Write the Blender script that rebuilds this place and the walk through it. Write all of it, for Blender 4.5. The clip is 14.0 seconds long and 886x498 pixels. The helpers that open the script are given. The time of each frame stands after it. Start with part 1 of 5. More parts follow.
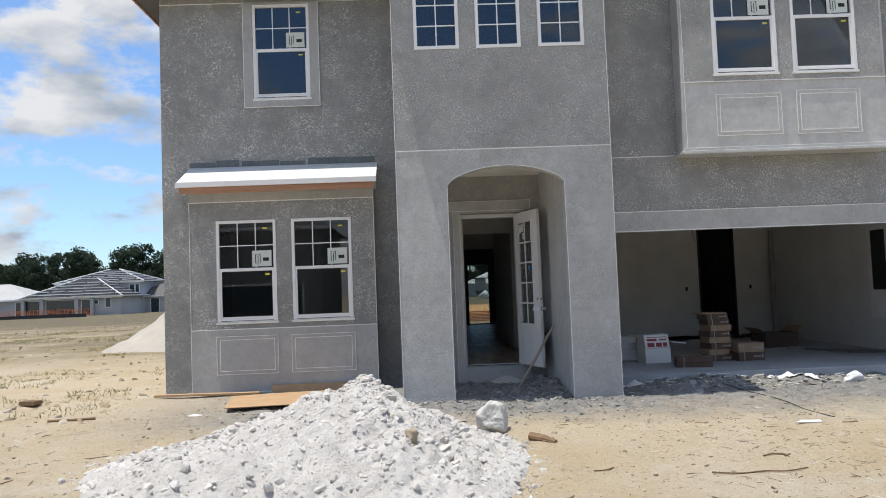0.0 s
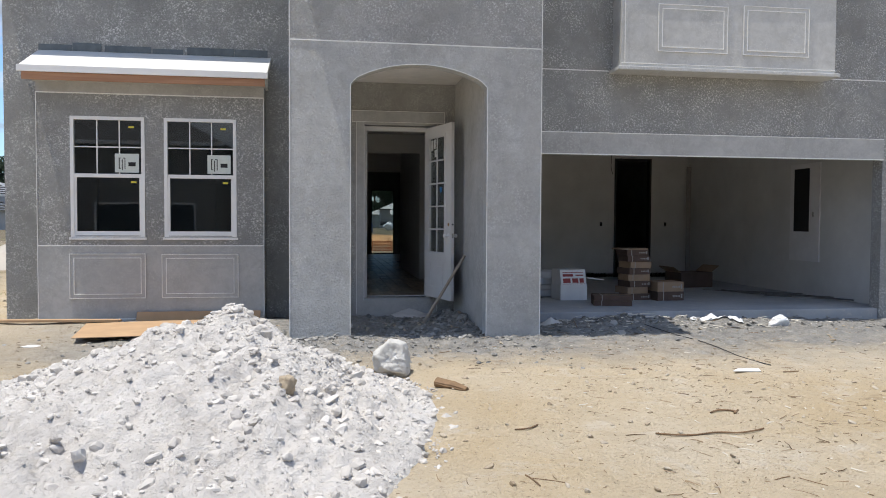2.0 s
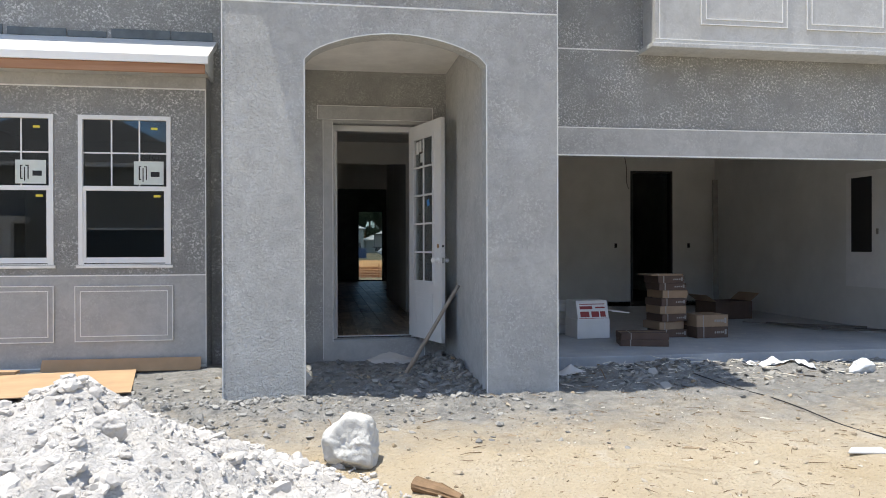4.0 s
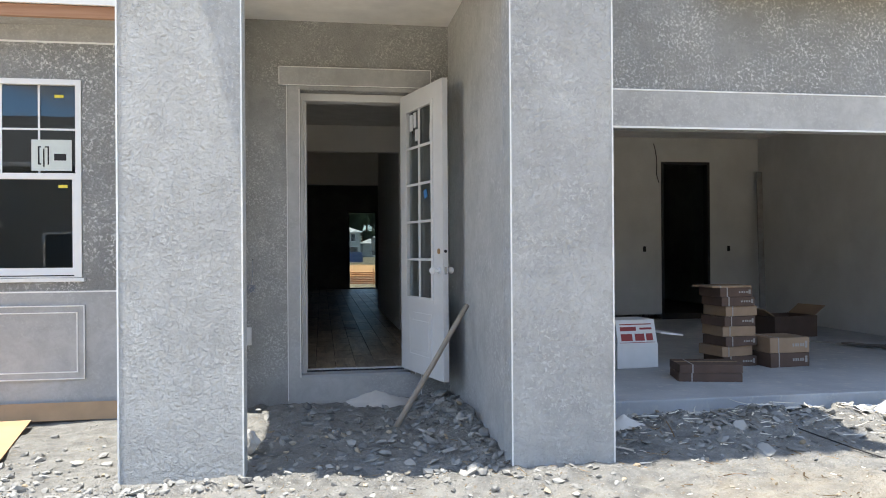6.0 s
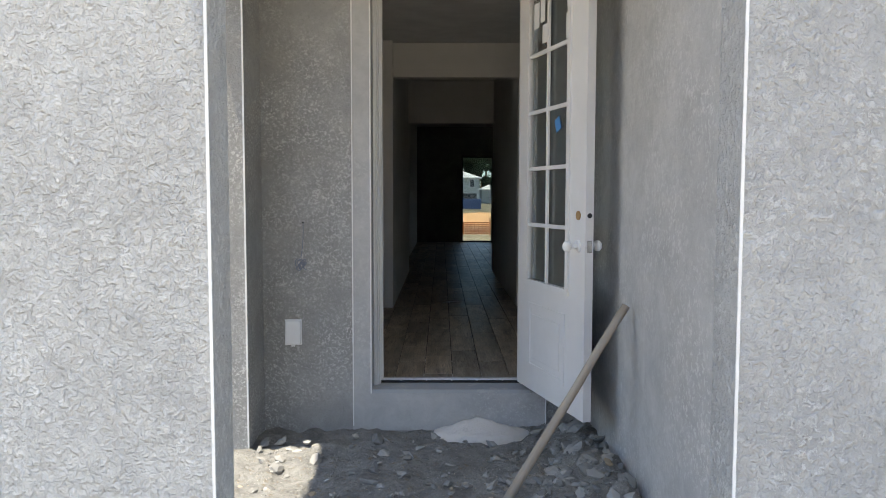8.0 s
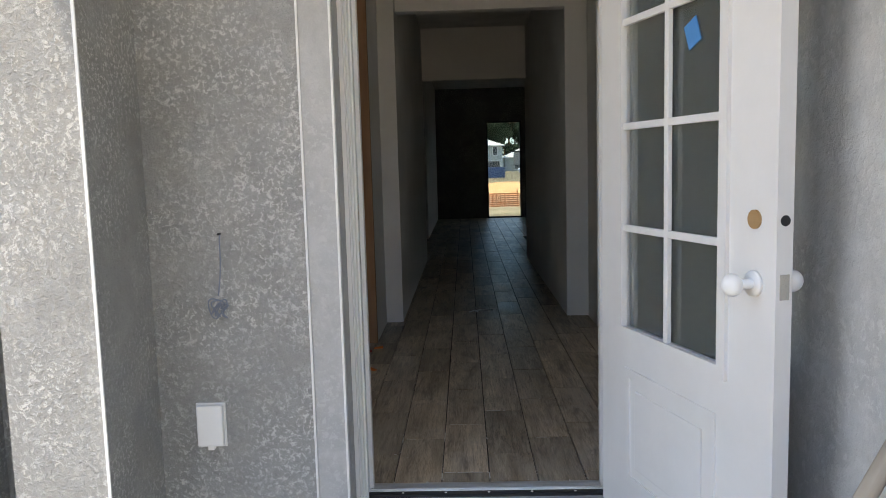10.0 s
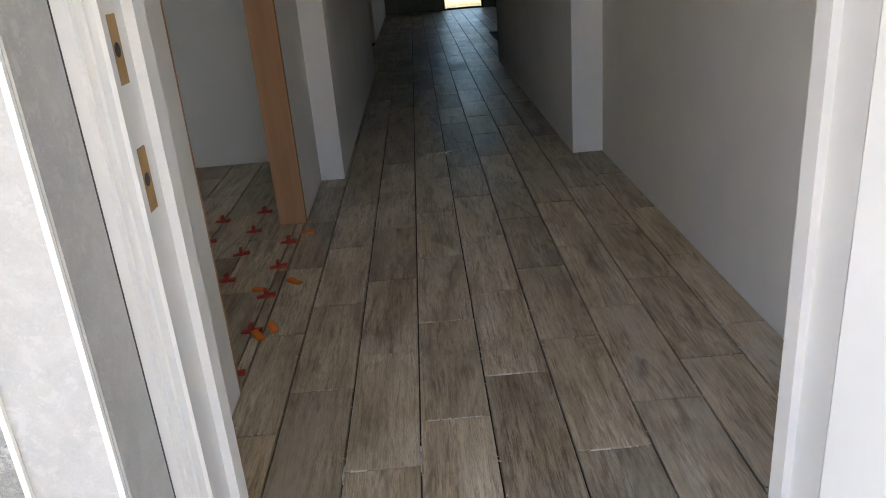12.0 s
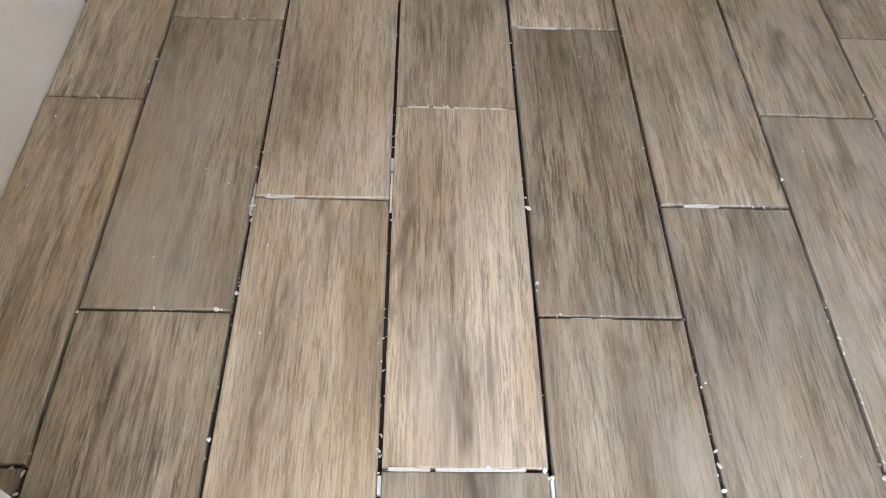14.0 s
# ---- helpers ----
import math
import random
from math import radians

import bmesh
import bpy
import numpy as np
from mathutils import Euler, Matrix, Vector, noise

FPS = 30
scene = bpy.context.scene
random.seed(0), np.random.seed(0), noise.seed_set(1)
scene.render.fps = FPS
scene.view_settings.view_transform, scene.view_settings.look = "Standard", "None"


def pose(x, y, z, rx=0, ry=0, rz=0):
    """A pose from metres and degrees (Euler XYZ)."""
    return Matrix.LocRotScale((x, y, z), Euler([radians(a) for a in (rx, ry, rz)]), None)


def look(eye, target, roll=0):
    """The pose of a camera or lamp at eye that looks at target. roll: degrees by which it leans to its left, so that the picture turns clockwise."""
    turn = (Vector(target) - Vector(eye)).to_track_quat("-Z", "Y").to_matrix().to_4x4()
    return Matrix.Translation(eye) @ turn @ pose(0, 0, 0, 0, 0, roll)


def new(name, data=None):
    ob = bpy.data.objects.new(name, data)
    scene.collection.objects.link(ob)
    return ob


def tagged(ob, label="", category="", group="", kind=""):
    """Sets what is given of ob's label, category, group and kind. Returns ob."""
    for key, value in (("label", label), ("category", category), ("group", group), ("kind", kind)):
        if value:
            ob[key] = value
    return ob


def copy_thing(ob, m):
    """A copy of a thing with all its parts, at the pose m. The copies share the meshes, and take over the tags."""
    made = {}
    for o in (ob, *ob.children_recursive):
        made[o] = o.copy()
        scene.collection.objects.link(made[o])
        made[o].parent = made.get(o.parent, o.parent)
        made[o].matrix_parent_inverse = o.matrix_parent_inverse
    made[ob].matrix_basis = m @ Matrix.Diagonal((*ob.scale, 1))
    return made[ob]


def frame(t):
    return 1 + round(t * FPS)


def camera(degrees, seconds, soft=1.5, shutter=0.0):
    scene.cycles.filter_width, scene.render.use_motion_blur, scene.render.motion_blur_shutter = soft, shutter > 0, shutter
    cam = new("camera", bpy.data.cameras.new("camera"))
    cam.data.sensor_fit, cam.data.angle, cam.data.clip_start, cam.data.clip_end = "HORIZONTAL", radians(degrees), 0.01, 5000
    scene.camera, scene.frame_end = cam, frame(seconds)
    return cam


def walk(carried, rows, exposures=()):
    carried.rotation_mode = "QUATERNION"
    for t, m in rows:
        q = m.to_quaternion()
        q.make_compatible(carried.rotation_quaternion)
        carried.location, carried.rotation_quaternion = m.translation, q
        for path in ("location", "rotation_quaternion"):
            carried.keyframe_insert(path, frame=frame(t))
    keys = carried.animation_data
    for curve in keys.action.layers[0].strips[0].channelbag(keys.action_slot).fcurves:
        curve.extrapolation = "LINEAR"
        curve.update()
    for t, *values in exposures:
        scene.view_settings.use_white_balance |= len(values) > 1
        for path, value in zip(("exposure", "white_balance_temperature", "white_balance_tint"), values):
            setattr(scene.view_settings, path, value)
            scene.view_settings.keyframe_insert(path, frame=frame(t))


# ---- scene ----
cam = camera(60.5, 14.0, 0.95)
METRES, EYE, TILT, LEAN, TURN = 12.7, 1.34, 0.0, 0.0, -2.3
EXPOSE = [(0.0, 0.84, 6550, 9), (2.0, 0.92, 6500, 10), (3.2, 1.14, 6500, 9), (5.4, 1.68, 6500, 8), (6.5, 2.06, 6650, 7), (7.5, 2.2, 6850, 8), (8.2, 2.12, 7000, 8), (10.4, 2.95, 7200, 9), (11.2, 3.38, 7250, 9), (12.0, 3.88, 7600, 10), (12.5, 4.4, 7850, 11), (13.0, 4.6, 8000, 12), (13.5, 4.88, 8000, 12), (14.0, 5.05, 8000, 12)]
PATH = [
    (0, (0.158, -0.048, 1.523), (0.212, 1.948, 1.633), -2.2),
    (0.5, (0.175, 0.246, 1.478), (0.191, 2.246, 1.501), -1.7),
    (1, (0.124, 0.558, 1.398), (0.273, 2.553, 1.38), -0.7),
    (1.5, (0.132, 1.0, 1.388), (0.402, 2.981, 1.34), 0.1),
    (2, (0.26, 1.355, 1.386), (0.561, 3.331, 1.314), 0.3),
    (2.5, (0.288, 1.854, 1.358), (0.598, 3.829, 1.289), 0.3),
    (3, (0.416, 2.425, 1.349), (0.739, 4.398, 1.304), 0.2),
    (3.2, (0.493, 2.652, 1.343), (0.811, 4.626, 1.312), 0.2),
    (5.3, (0.847, 4.797, 1.336), (1.172, 6.771, 1.336), -0.9),
    (5.5, (0.897, 5.016, 1.323), (1.231, 6.988, 1.318), -0.9),
    (6, (0.963, 5.564, 1.356), (1.279, 7.539, 1.359), -0.4),
    (6.5, (0.956, 6.137, 1.433), (1.236, 8.118, 1.419), -0.0),
    (7, (1.113, 6.649, 1.473), (1.307, 8.639, 1.422), 0.4),
    (7.5, (1.146, 7.231, 1.419), (1.245, 9.227, 1.334), 0.4),
    (8, (1.204, 7.768, 1.442), (1.208, 9.763, 1.304), 0.1),
    (8.2, (1.25, 7.99, 1.474), (1.203, 9.982, 1.302), -0.6),
    (10.3, (1.204, 10.079, 1.503), (1.148, 12.065, 1.271), -1.7),
    (10.5, (1.208, 10.278, 1.51), (1.162, 12.263, 1.263), -1.8),
    (11, (1.164, 10.726, 1.506), (1.134, 12.704, 1.211), -2.2),
    (11.5, (1.104, 11.183, 1.492), (1.134, 13.136, 1.061), -2.5),
    (11.8, (1.166, 11.484, 1.485), (1.223, 13.376, 0.837), -6.4),
    (12, (1.173, 11.562, 1.428), (1.19, 13.422, 0.692), -4.8),
    (12.5, (1.192, 11.819, 1.293), (1.082, 13.447, 0.137), -6.0),
    (13, (1.134, 12.235, 1.115), (1.187, 13.414, -0.5), 3.8),
    (13.5, (1.114, 12.385, 1.075), (1.215, 13.41, -0.639), 7.9),
    (14, (1.121, 12.403, 1.087), (1.203, 13.575, -0.532), 4.4),
]
walk(cam, [(t, look(eye, target, roll)) for t, eye, target, roll in PATH], EXPOSE)

# ---- world, sun, exposure ----
SUN_EL, SUN_AZ = radians(77), radians(14)
SUN_DIR = Vector((-math.cos(SUN_EL) * math.cos(SUN_AZ), -math.cos(SUN_EL) * math.sin(SUN_AZ), math.sin(SUN_EL)))
world = bpy.data.worlds.new("sky")
scene.world = world
world.use_nodes = True
wn, wl = world.node_tree.nodes, world.node_tree.links
wn.clear()
w_out = wn.new("ShaderNodeOutputWorld")
w_bg = wn.new("ShaderNodeBackground")
w_bg.inputs["Strength"].default_value = 0.135
w_sky = wn.new("ShaderNodeTexSky")
w_sky.sky_type = "NISHITA"
w_sky.sun_disc = False
w_sky.sun_elevation = SUN_EL
w_sky.sun_rotation = math.atan2(SUN_DIR.x, SUN_DIR.y)
w_sky.air_density, w_sky.dust_density, w_sky.ozone_density = 1.0, 0.6, 2.0
# drifting cumulus
w_tc = wn.new("ShaderNodeTexCoord")
w_map = wn.new("ShaderNodeMapping")
w_map.inputs["Scale"].default_value = (1.0, 1.0, 2.1)
w_map.inputs["Location"].default_value = (0.35, 0.0, 0.12)
wl.new(w_tc.outputs["Generated"], w_map.inputs[0])
w_no = wn.new("ShaderNodeTexNoise")
w_no.inputs["Scale"].default_value, w_no.inputs["Detail"].default_value, w_no.inputs["Roughness"].default_value = 5.6, 12, 0.6
wl.new(w_map.outputs[0], w_no.inputs["Vector"])
w_rp = wn.new("ShaderNodeValToRGB")
w_rp.color_ramp.elements[0].position, w_rp.color_ramp.elements[1].position = 0.465, 0.57
wl.new(w_no.outputs["Fac"], w_rp.inputs[0])
w_mix = wn.new("ShaderNodeMix"); w_mix.data_type = "RGBA"
w_shade = wn.new("ShaderNodeTexNoise")
w_shade.inputs["Scale"].default_value, w_shade.inputs["Detail"].default_value = 9.0, 7
wl.new(w_map.outputs[0], w_shade.inputs["Vector"])
w_body = wn.new("ShaderNodeValToRGB")
w_body.color_ramp.elements[0].position, w_body.color_ramp.elements[1].position = 0.36, 0.6
w_body.color_ramp.elements[0].color, w_body.color_ramp.elements[1].color = (1.6, 1.85, 2.25, 1), (3.3, 3.35, 3.5, 1)
wl.new(w_shade.outputs["Fac"], w_body.inputs[0])
wl.new(w_body.outputs["Color"], w_mix.inputs["B"])
w_deep = wn.new("ShaderNodeMix"); w_deep.data_type = "RGBA"; w_deep.blend_type = "MULTIPLY"
w_deep.inputs["Factor"].default_value = 1.0
w_deep.inputs["B"].default_value = (0.55, 0.66, 0.79, 1)
wl.new(w_sky.outputs[0], w_deep.inputs["A"])
wl.new(w_rp.outputs["Color"], w_mix.inputs["Factor"])
wl.new(w_deep.outputs["Result"], w_mix.inputs["A"])
wl.new(w_mix.outputs["Result"], w_bg.inputs[0])
wl.new(w_bg.outputs[0], w_out.inputs[0])
sun = new("sun", bpy.data.lights.new("sun", "SUN"))
sun.data.energy, sun.data.angle, sun.data.color = 2.7, radians(0.55), (1, 0.95, 0.87)
sun.matrix_world = look(SUN_DIR * 50, (0, 0, 0))
scene.view_settings.exposure = 0.0
# daylight that enters the side room by its two front windows
for wx in (-2.67, -1.46):
    lamp = new("window_daylight", bpy.data.lights.new("window_daylight", "AREA"))
    lamp.data.shape, lamp.data.size, lamp.data.size_y, lamp.data.energy, lamp.data.color = "RECTANGLE", 0.82, 1.5, 0.22, (1, 0.98, 0.95)
    lamp.matrix_world = look((wx, 12.45, 1.96), (wx, 15.0, 1.7))


# ---- materials ----
def mat(name, base, rough=0.8, metal=0.0, spec=0.4):
    m = bpy.data.materials.new(name)
    m.use_nodes = True
    b = m.node_tree.nodes["Principled BSDF"]
    b.inputs["Base Color"].default_value = (*base, 1)
    b.inputs["Roughness"].default_value = rough
    b.inputs["Metallic"].default_value = metal
    b.inputs["Specular IOR Level"].default_value = spec
    return m


class Mx:
    """A small builder of node materials on object or world coordinates."""

    def __init__(self, name, rough=0.85, spec=0.3, where="Object"):
        self.m = mat(name, (0.5, 0.5, 0.5), rough, 0, spec)
        self.n, self.l = self.m.node_tree.nodes, self.m.node_tree.links
        self.b = self.n["Principled BSDF"]
        if where == "World":
            self.co = self.n.new("ShaderNodeNewGeometry").outputs["Position"]
        else:
            self.co = self.n.new("ShaderNodeTexCoord").outputs["Object"]
        self.h = None

    def noise(self, scale, detail=4, rough=0.55, stretch=None, warp=0.0):
        co = self.co
        if stretch:
            mp = self.n.new("ShaderNodeMapping")
            mp.inputs["Scale"].default_value = stretch
            self.l.new(co, mp.inputs[0])
            co = mp.outputs[0]
        t = self.n.new("ShaderNodeTexNoise")
        t.inputs["Scale"].default_value, t.inputs["Detail"].default_value = scale, detail
        t.inputs["Roughness"].default_value, t.inputs["Distortion"].default_value = rough, warp
        self.l.new(co, t.inputs["Vector"])
        return t.outputs["Fac"]

    def ramp(self, fac, lo, hi, a=(0, 0, 0), b=(1, 1, 1)):
        r = self.n.new("ShaderNodeValToRGB")
        e = r.color_ramp.elements
        e[0].position, e[1].position = lo, hi
        e[0].color, e[1].color = (*a, 1), (*b, 1)
        self.l.new(fac, r.inputs[0])
        return r.outputs["Color"]

    def mix(self, fac, a, b, mode="MIX"):
        x = self.n.new("ShaderNodeMix")
        x.data_type, x.blend_type = "RGBA", mode
        for sock, v in (("Factor", fac), ("A", a), ("B", b)):
            s = x.inputs[sock] if sock == "Factor" else [i for i in x.inputs if i.name == sock and i.type == "RGBA"][0]
            if isinstance(v, (int, float)):
                s.default_value = v
            elif isinstance(v, tuple):
                s.default_value = (*v, 1)
            else:
                self.l.new(v, s)
        return [o for o in x.outputs if o.type == "RGBA"][0]

    def random(self):
        return self.n.new("ShaderNodeObjectInfo").outputs["Random"]

    def color(self, c):
        self.l.new(c, self.b.inputs["Base Color"])

    def rough(self, c):
        self.l.new(c, self.b.inputs["Roughness"])

    def bump(self, fac, dist, strength=1.0):
        b = self.n.new("ShaderNodeBump")
        b.inputs["Distance"].default_value, b.inputs["Strength"].default_value = dist, strength
        self.l.new(fac, b.inputs["Height"])
        if self.h:
            self.l.new(self.h, b.inputs["Normal"])
        self.h = b.outputs["Normal"]
        self.l.new(self.h, self.b.inputs["Normal"])
        return self


def stucco(name, base, flakes, relief, size=1.0, grit=0.8):
    """Cement render: grey field, paler flat flakes about a centimetre across, fine sandy grain."""
    k = Mx(name, 0.92, 0.2, "World")
    base_c = k.mix(k.ramp(k.noise(1.1, 6, 0.62), 0.3, 0.72), tuple(c * 0.84 for c in base), tuple(c * 1.15 for c in base))
    base_c = k.mix(k.ramp(k.noise(300, 2, 0.6), 0.35, 0.65), k.mix(grit, (0.09, 0.09, 0.085), base_c), base_c)
    base_c = k.mix(k.ramp(k.noise(8, 5, 0.7, warp=0.6), 0.36, 0.64), k.mix(0.8, (0.12, 0.12, 0.115), base_c), base_c)
    fl = k.noise(46 / size, 4, 0.6, warp=0.5)
    fine = k.noise(190 / size, 3, 0.6)
    both = k.mix(0.3, fl, fine)
    where = k.ramp(k.noise(2.0, 6, 0.7, warp=0.4), 0.4, 0.6)
    mask = k.mix(1.0, k.ramp(both, 0.52, 0.585), where, "MULTIPLY")
    col = k.mix(mask, base_c, tuple(min(0.7, c * flakes) for c in base))
    # hollows of the relief darkened in the colour, as shade on top of the bump
    pit_shade = k.ramp(both, 0.33, 0.43, (1, 1, 1), (0, 0, 0))
    k.color(k.mix(k.mix(1.0, pit_shade, (0.5 * grit,) * 3 if flakes > 1.2 else (0.1,) * 3, "MULTIPLY"), col, tuple(c * 0.45 for c in base)))
    k.bump(fl, 0.014 * relief * size, 1.0)
    k.bump(fine, 0.004 * relief, 0.8)
    k.bump(k.noise(5, 3, 0.5), 0.012, 0.35)
    return k.m


STUCCO = stucco("rough_stucco", (0.36, 0.362, 0.352), 1.9, 1.4, 1.0)
STUCCO_TOWER = stucco("dashed_stucco", (0.5, 0.502, 0.488), 1.62, 2.2, 1.1)
# smoother finish, its tone also raised for the ground bounce on the lower tower
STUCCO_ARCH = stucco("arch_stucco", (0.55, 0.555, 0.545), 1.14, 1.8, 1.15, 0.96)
STUCCO_SMOOTH = stucco("floated_stucco", (0.45, 0.45, 0.44), 1.06, 0.1, 1.0, 0.94)
STUCCO_PALE = stucco("pale_floated_stucco", (0.57, 0.57, 0.555), 1.05, 0.1, 1.0, 0.95)
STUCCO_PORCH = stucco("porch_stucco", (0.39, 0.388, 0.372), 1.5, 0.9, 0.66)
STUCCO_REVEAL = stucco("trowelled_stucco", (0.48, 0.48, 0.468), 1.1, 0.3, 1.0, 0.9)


def plain(name, base, rough=0.7, vary=0.1, scale=6.0, bump=0.0, spec=0.3):
    k = Mx(name, rough, spec)
    k.color(k.mix(k.ramp(k.noise(scale, 5, 0.6), 0.3, 0.7), tuple(c * (1 - vary) for c in base), tuple(min(1, c * (1 + vary)) for c in base)))
    if bump:
        k.bump(k.noise(scale * 14, 3), bump)
    return k.m


BEAD = plain("white_vinyl_bead", (0.78, 0.78, 0.76), 0.5, 0.08, 9)
WHITE = plain("white_vinyl", (0.8, 0.8, 0.79), 0.4, 0.03, 5, spec=0.5)
DOORWHITE = plain("primed_door_paint", (0.66, 0.655, 0.645), 0.45, 0.05, 3, 0.0004, spec=0.5)
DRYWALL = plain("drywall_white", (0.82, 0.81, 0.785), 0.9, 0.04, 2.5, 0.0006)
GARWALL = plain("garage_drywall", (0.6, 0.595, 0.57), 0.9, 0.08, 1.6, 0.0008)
CEILWHITE = plain("ceiling_board", (0.78, 0.77, 0.75), 0.9, 0.08, 4, 0.0004)


def wood_axis(name, base, dark, stretch, rough=0.75):
    k = Mx(name, rough, 0.25)
    g = k.noise(14, 5, 0.6, stretch=stretch, warp=0.6)
    k.color(k.mix(k.ramp(g, 0.35, 0.68), dark, base))
    k.bump(k.noise(60, 3, 0.6, stretch=stretch), 0.0008)
    return k.m


PINE_X = wood_axis("pine_fascia", (0.46, 0.27, 0.17), (0.33, 0.17, 0.1), (0.06, 1, 1))
PINE_Z = wood_axis("pine_stud", (0.47, 0.28, 0.16), (0.36, 0.19, 0.1), (1, 1, 0.06))
PLY = wood_axis("painted_sheathing", (0.74, 0.74, 0.72), (0.62, 0.62, 0.6), (0.1, 1, 1), 0.6)
HANDLE = wood_axis("weathered_handle", (0.42, 0.37, 0.3), (0.3, 0.25, 0.2), (1, 1, 0.08))
CARD = plain("cardboard", (0.43, 0.285, 0.165), 0.85, 0.1, 4, 0.0004)
MEMBRANE = plain("grey_flashing", (0.13, 0.15, 0.16), 0.6, 0.2, 8)
UNDERLAY = plain("roof_underlay", (0.1, 0.1, 0.105), 0.8, 0.15, 3)
SHINGLE = plain("roof_shingle", (0.13, 0.125, 0.12), 0.9, 0.25, 18, 0.004)
METAL = mat("brushed_nickel", (0.72, 0.7, 0.66), 0.25, 1.0, 0.5)
BLACK = mat("black_rubber", (0.02, 0.02, 0.022), 0.6)
HOLEWOOD = wood_axis("raw_door_core", (0.4, 0.26, 0.13), (0.3, 0.18, 0.08), (0.1, 1, 1))


def glass_mat(name, tint, ior, dust=0.0):
    m = bpy.data.materials.new(name)
    m.use_nodes = True
    n, l = m.node_tree.nodes, m.node_tree.links
    n.clear()
    o = n.new("ShaderNodeOutputMaterial")
    mx = n.new("ShaderNodeMixShader")
    fr = n.new("ShaderNodeFresnel")
    fr.inputs[0].default_value = ior
    tr = n.new("ShaderNodeBsdfTransparent")
    tr.inputs[0].default_value = (*tint, 1)
    gl = n.new("ShaderNodeBsdfGlossy")
    gl.inputs["Roughness"].default_value = 0.012
    l.new(fr.outputs[0], mx.inputs[0]); l.new(tr.outputs[0], mx.inputs[1]); l.new(gl.outputs[0], mx.inputs[2])
    # flat grey-green film: some dust, mostly the panes' pale reflection put into colour
    if dust:
        df, m2 = n.new("ShaderNodeBsdfDiffuse"), n.new("ShaderNodeMixShader")
        df.inputs[0].default_value = (0.5, 0.54, 0.5, 1)
        m2.inputs[0].default_value = dust
        l.new(mx.outputs[0], m2.inputs[1]); l.new(df.outputs[0], m2.inputs[2])
        l.new(m2.outputs[0], o.inputs[0])
    else:
        l.new(mx.outputs[0], o.inputs[0])
    return m


GLASS = glass_mat("coated_glass", (0.48, 0.53, 0.56), 1.8)
DIMGLASS = glass_mat("added_dimming_glass", (0.62, 0.66, 0.65), 1.5)
DOORGLASS = glass_mat("door_glass", (0.93, 0.95, 0.94), 1.9, 0.075)


# concrete slab
k = Mx("concrete_slab", 0.8, 0.35, "World")
c = k.mix(k.ramp(k.noise(1.1, 6, 0.65), 0.3, 0.7), (0.29, 0.3, 0.315), (0.44, 0.45, 0.455))
c = k.mix(k.ramp(k.noise(9, 5, 0.7), 0.55, 0.72), c, (0.5, 0.48, 0.44))
k.color(c)
k.bump(k.noise(60, 4), 0.002)
CONCRETE = k.m

# sandy soil: pale tan sand, ochre patches, grey mortar droppings beside the house walls, darker field far off
k = Mx("sandy_soil", 0.95, 0.15, "World")
sand = k.mix(k.ramp(k.noise(0.55, 6, 0.62), 0.34, 0.66), (0.51, 0.405, 0.26), (0.57, 0.49, 0.37))
sand = k.mix(k.ramp(k.noise(2.3, 6, 0.66, warp=0.5), 0.56, 0.8), sand, (0.63, 0.58, 0.5))
sand = k.mix(k.ramp(k.noise(1.4, 7, 0.7, warp=0.4), 0.6, 0.74), sand, (0.28, 0.21, 0.135))
sep = k.n.new("ShaderNodeSeparateXYZ")
k.l.new(k.co, sep.inputs[0])
wob = k.n.new("ShaderNodeMath"); wob.operation = "MULTIPLY_ADD"
wob.inputs[1].default_value = 2.6
k.l.new(k.noise(1.2, 6, 0.68), wob.inputs[0]); k.l.new(sep.outputs["Y"], wob.inputs[2])
mr = k.n.new("ShaderNodeMapRange")
mr.inputs["From Min"].default_value, mr.inputs["From Max"].default_value = 9.4, 10.9
k.l.new(wob.outputs[0], mr.inputs["Value"])
far = k.n.new("ShaderNodeMapRange")
far.inputs["From Min"].default_value, far.inputs["From Max"].default_value = 17.0, 26.0
k.l.new(wob.outputs[0], far.inputs["Value"])
mortar = k.mix(k.ramp(k.noise(7, 6, 0.7), 0.35, 0.65), (0.2, 0.197, 0.188), (0.35, 0.342, 0.32))
sub = k.n.new("ShaderNodeMath"); sub.operation = "SUBTRACT"; sub.use_clamp = True
k.l.new(mr.outputs[0], sub.inputs[0]); k.l.new(far.outputs[0], sub.inputs[1])
lim = k.n.new("ShaderNodeMapRange")
lim.inputs["From Min"].default_value, lim.inputs["From Max"].default_value = -4.4, -1.6
k.l.new(sep.outputs["X"], lim.inputs["Value"])
both = k.n.new("ShaderNodeMath"); both.operation = "MULTIPLY"
k.l.new(sub.outputs[0], both.inputs[0]); k.l.new(lim.outputs[0], both.inputs[1])
sand = k.mix(both.outputs[0], sand, mortar)
field = k.mix(k.ramp(k.noise(0.35, 6, 0.7), 0.35, 0.65), (0.22, 0.175, 0.115), (0.38, 0.315, 0.215))
field = k.mix(k.ramp(k.noise(0.12, 5, 0.65, stretch=(0.25, 1, 1)), 0.5, 0.62), field, (0.14, 0.115, 0.075))
sand = k.mix(far.outputs[0], sand, field)
scrub = k.n.new("ShaderNodeMapRange")
scrub.inputs["From Min"].default_value, scrub.inputs["From Max"].default_value = 44.0, 62.0
k.l.new(wob.outputs[0], scrub.inputs["Value"])
sand = k.mix(scrub.outputs[0], sand, (0.13, 0.11, 0.075))
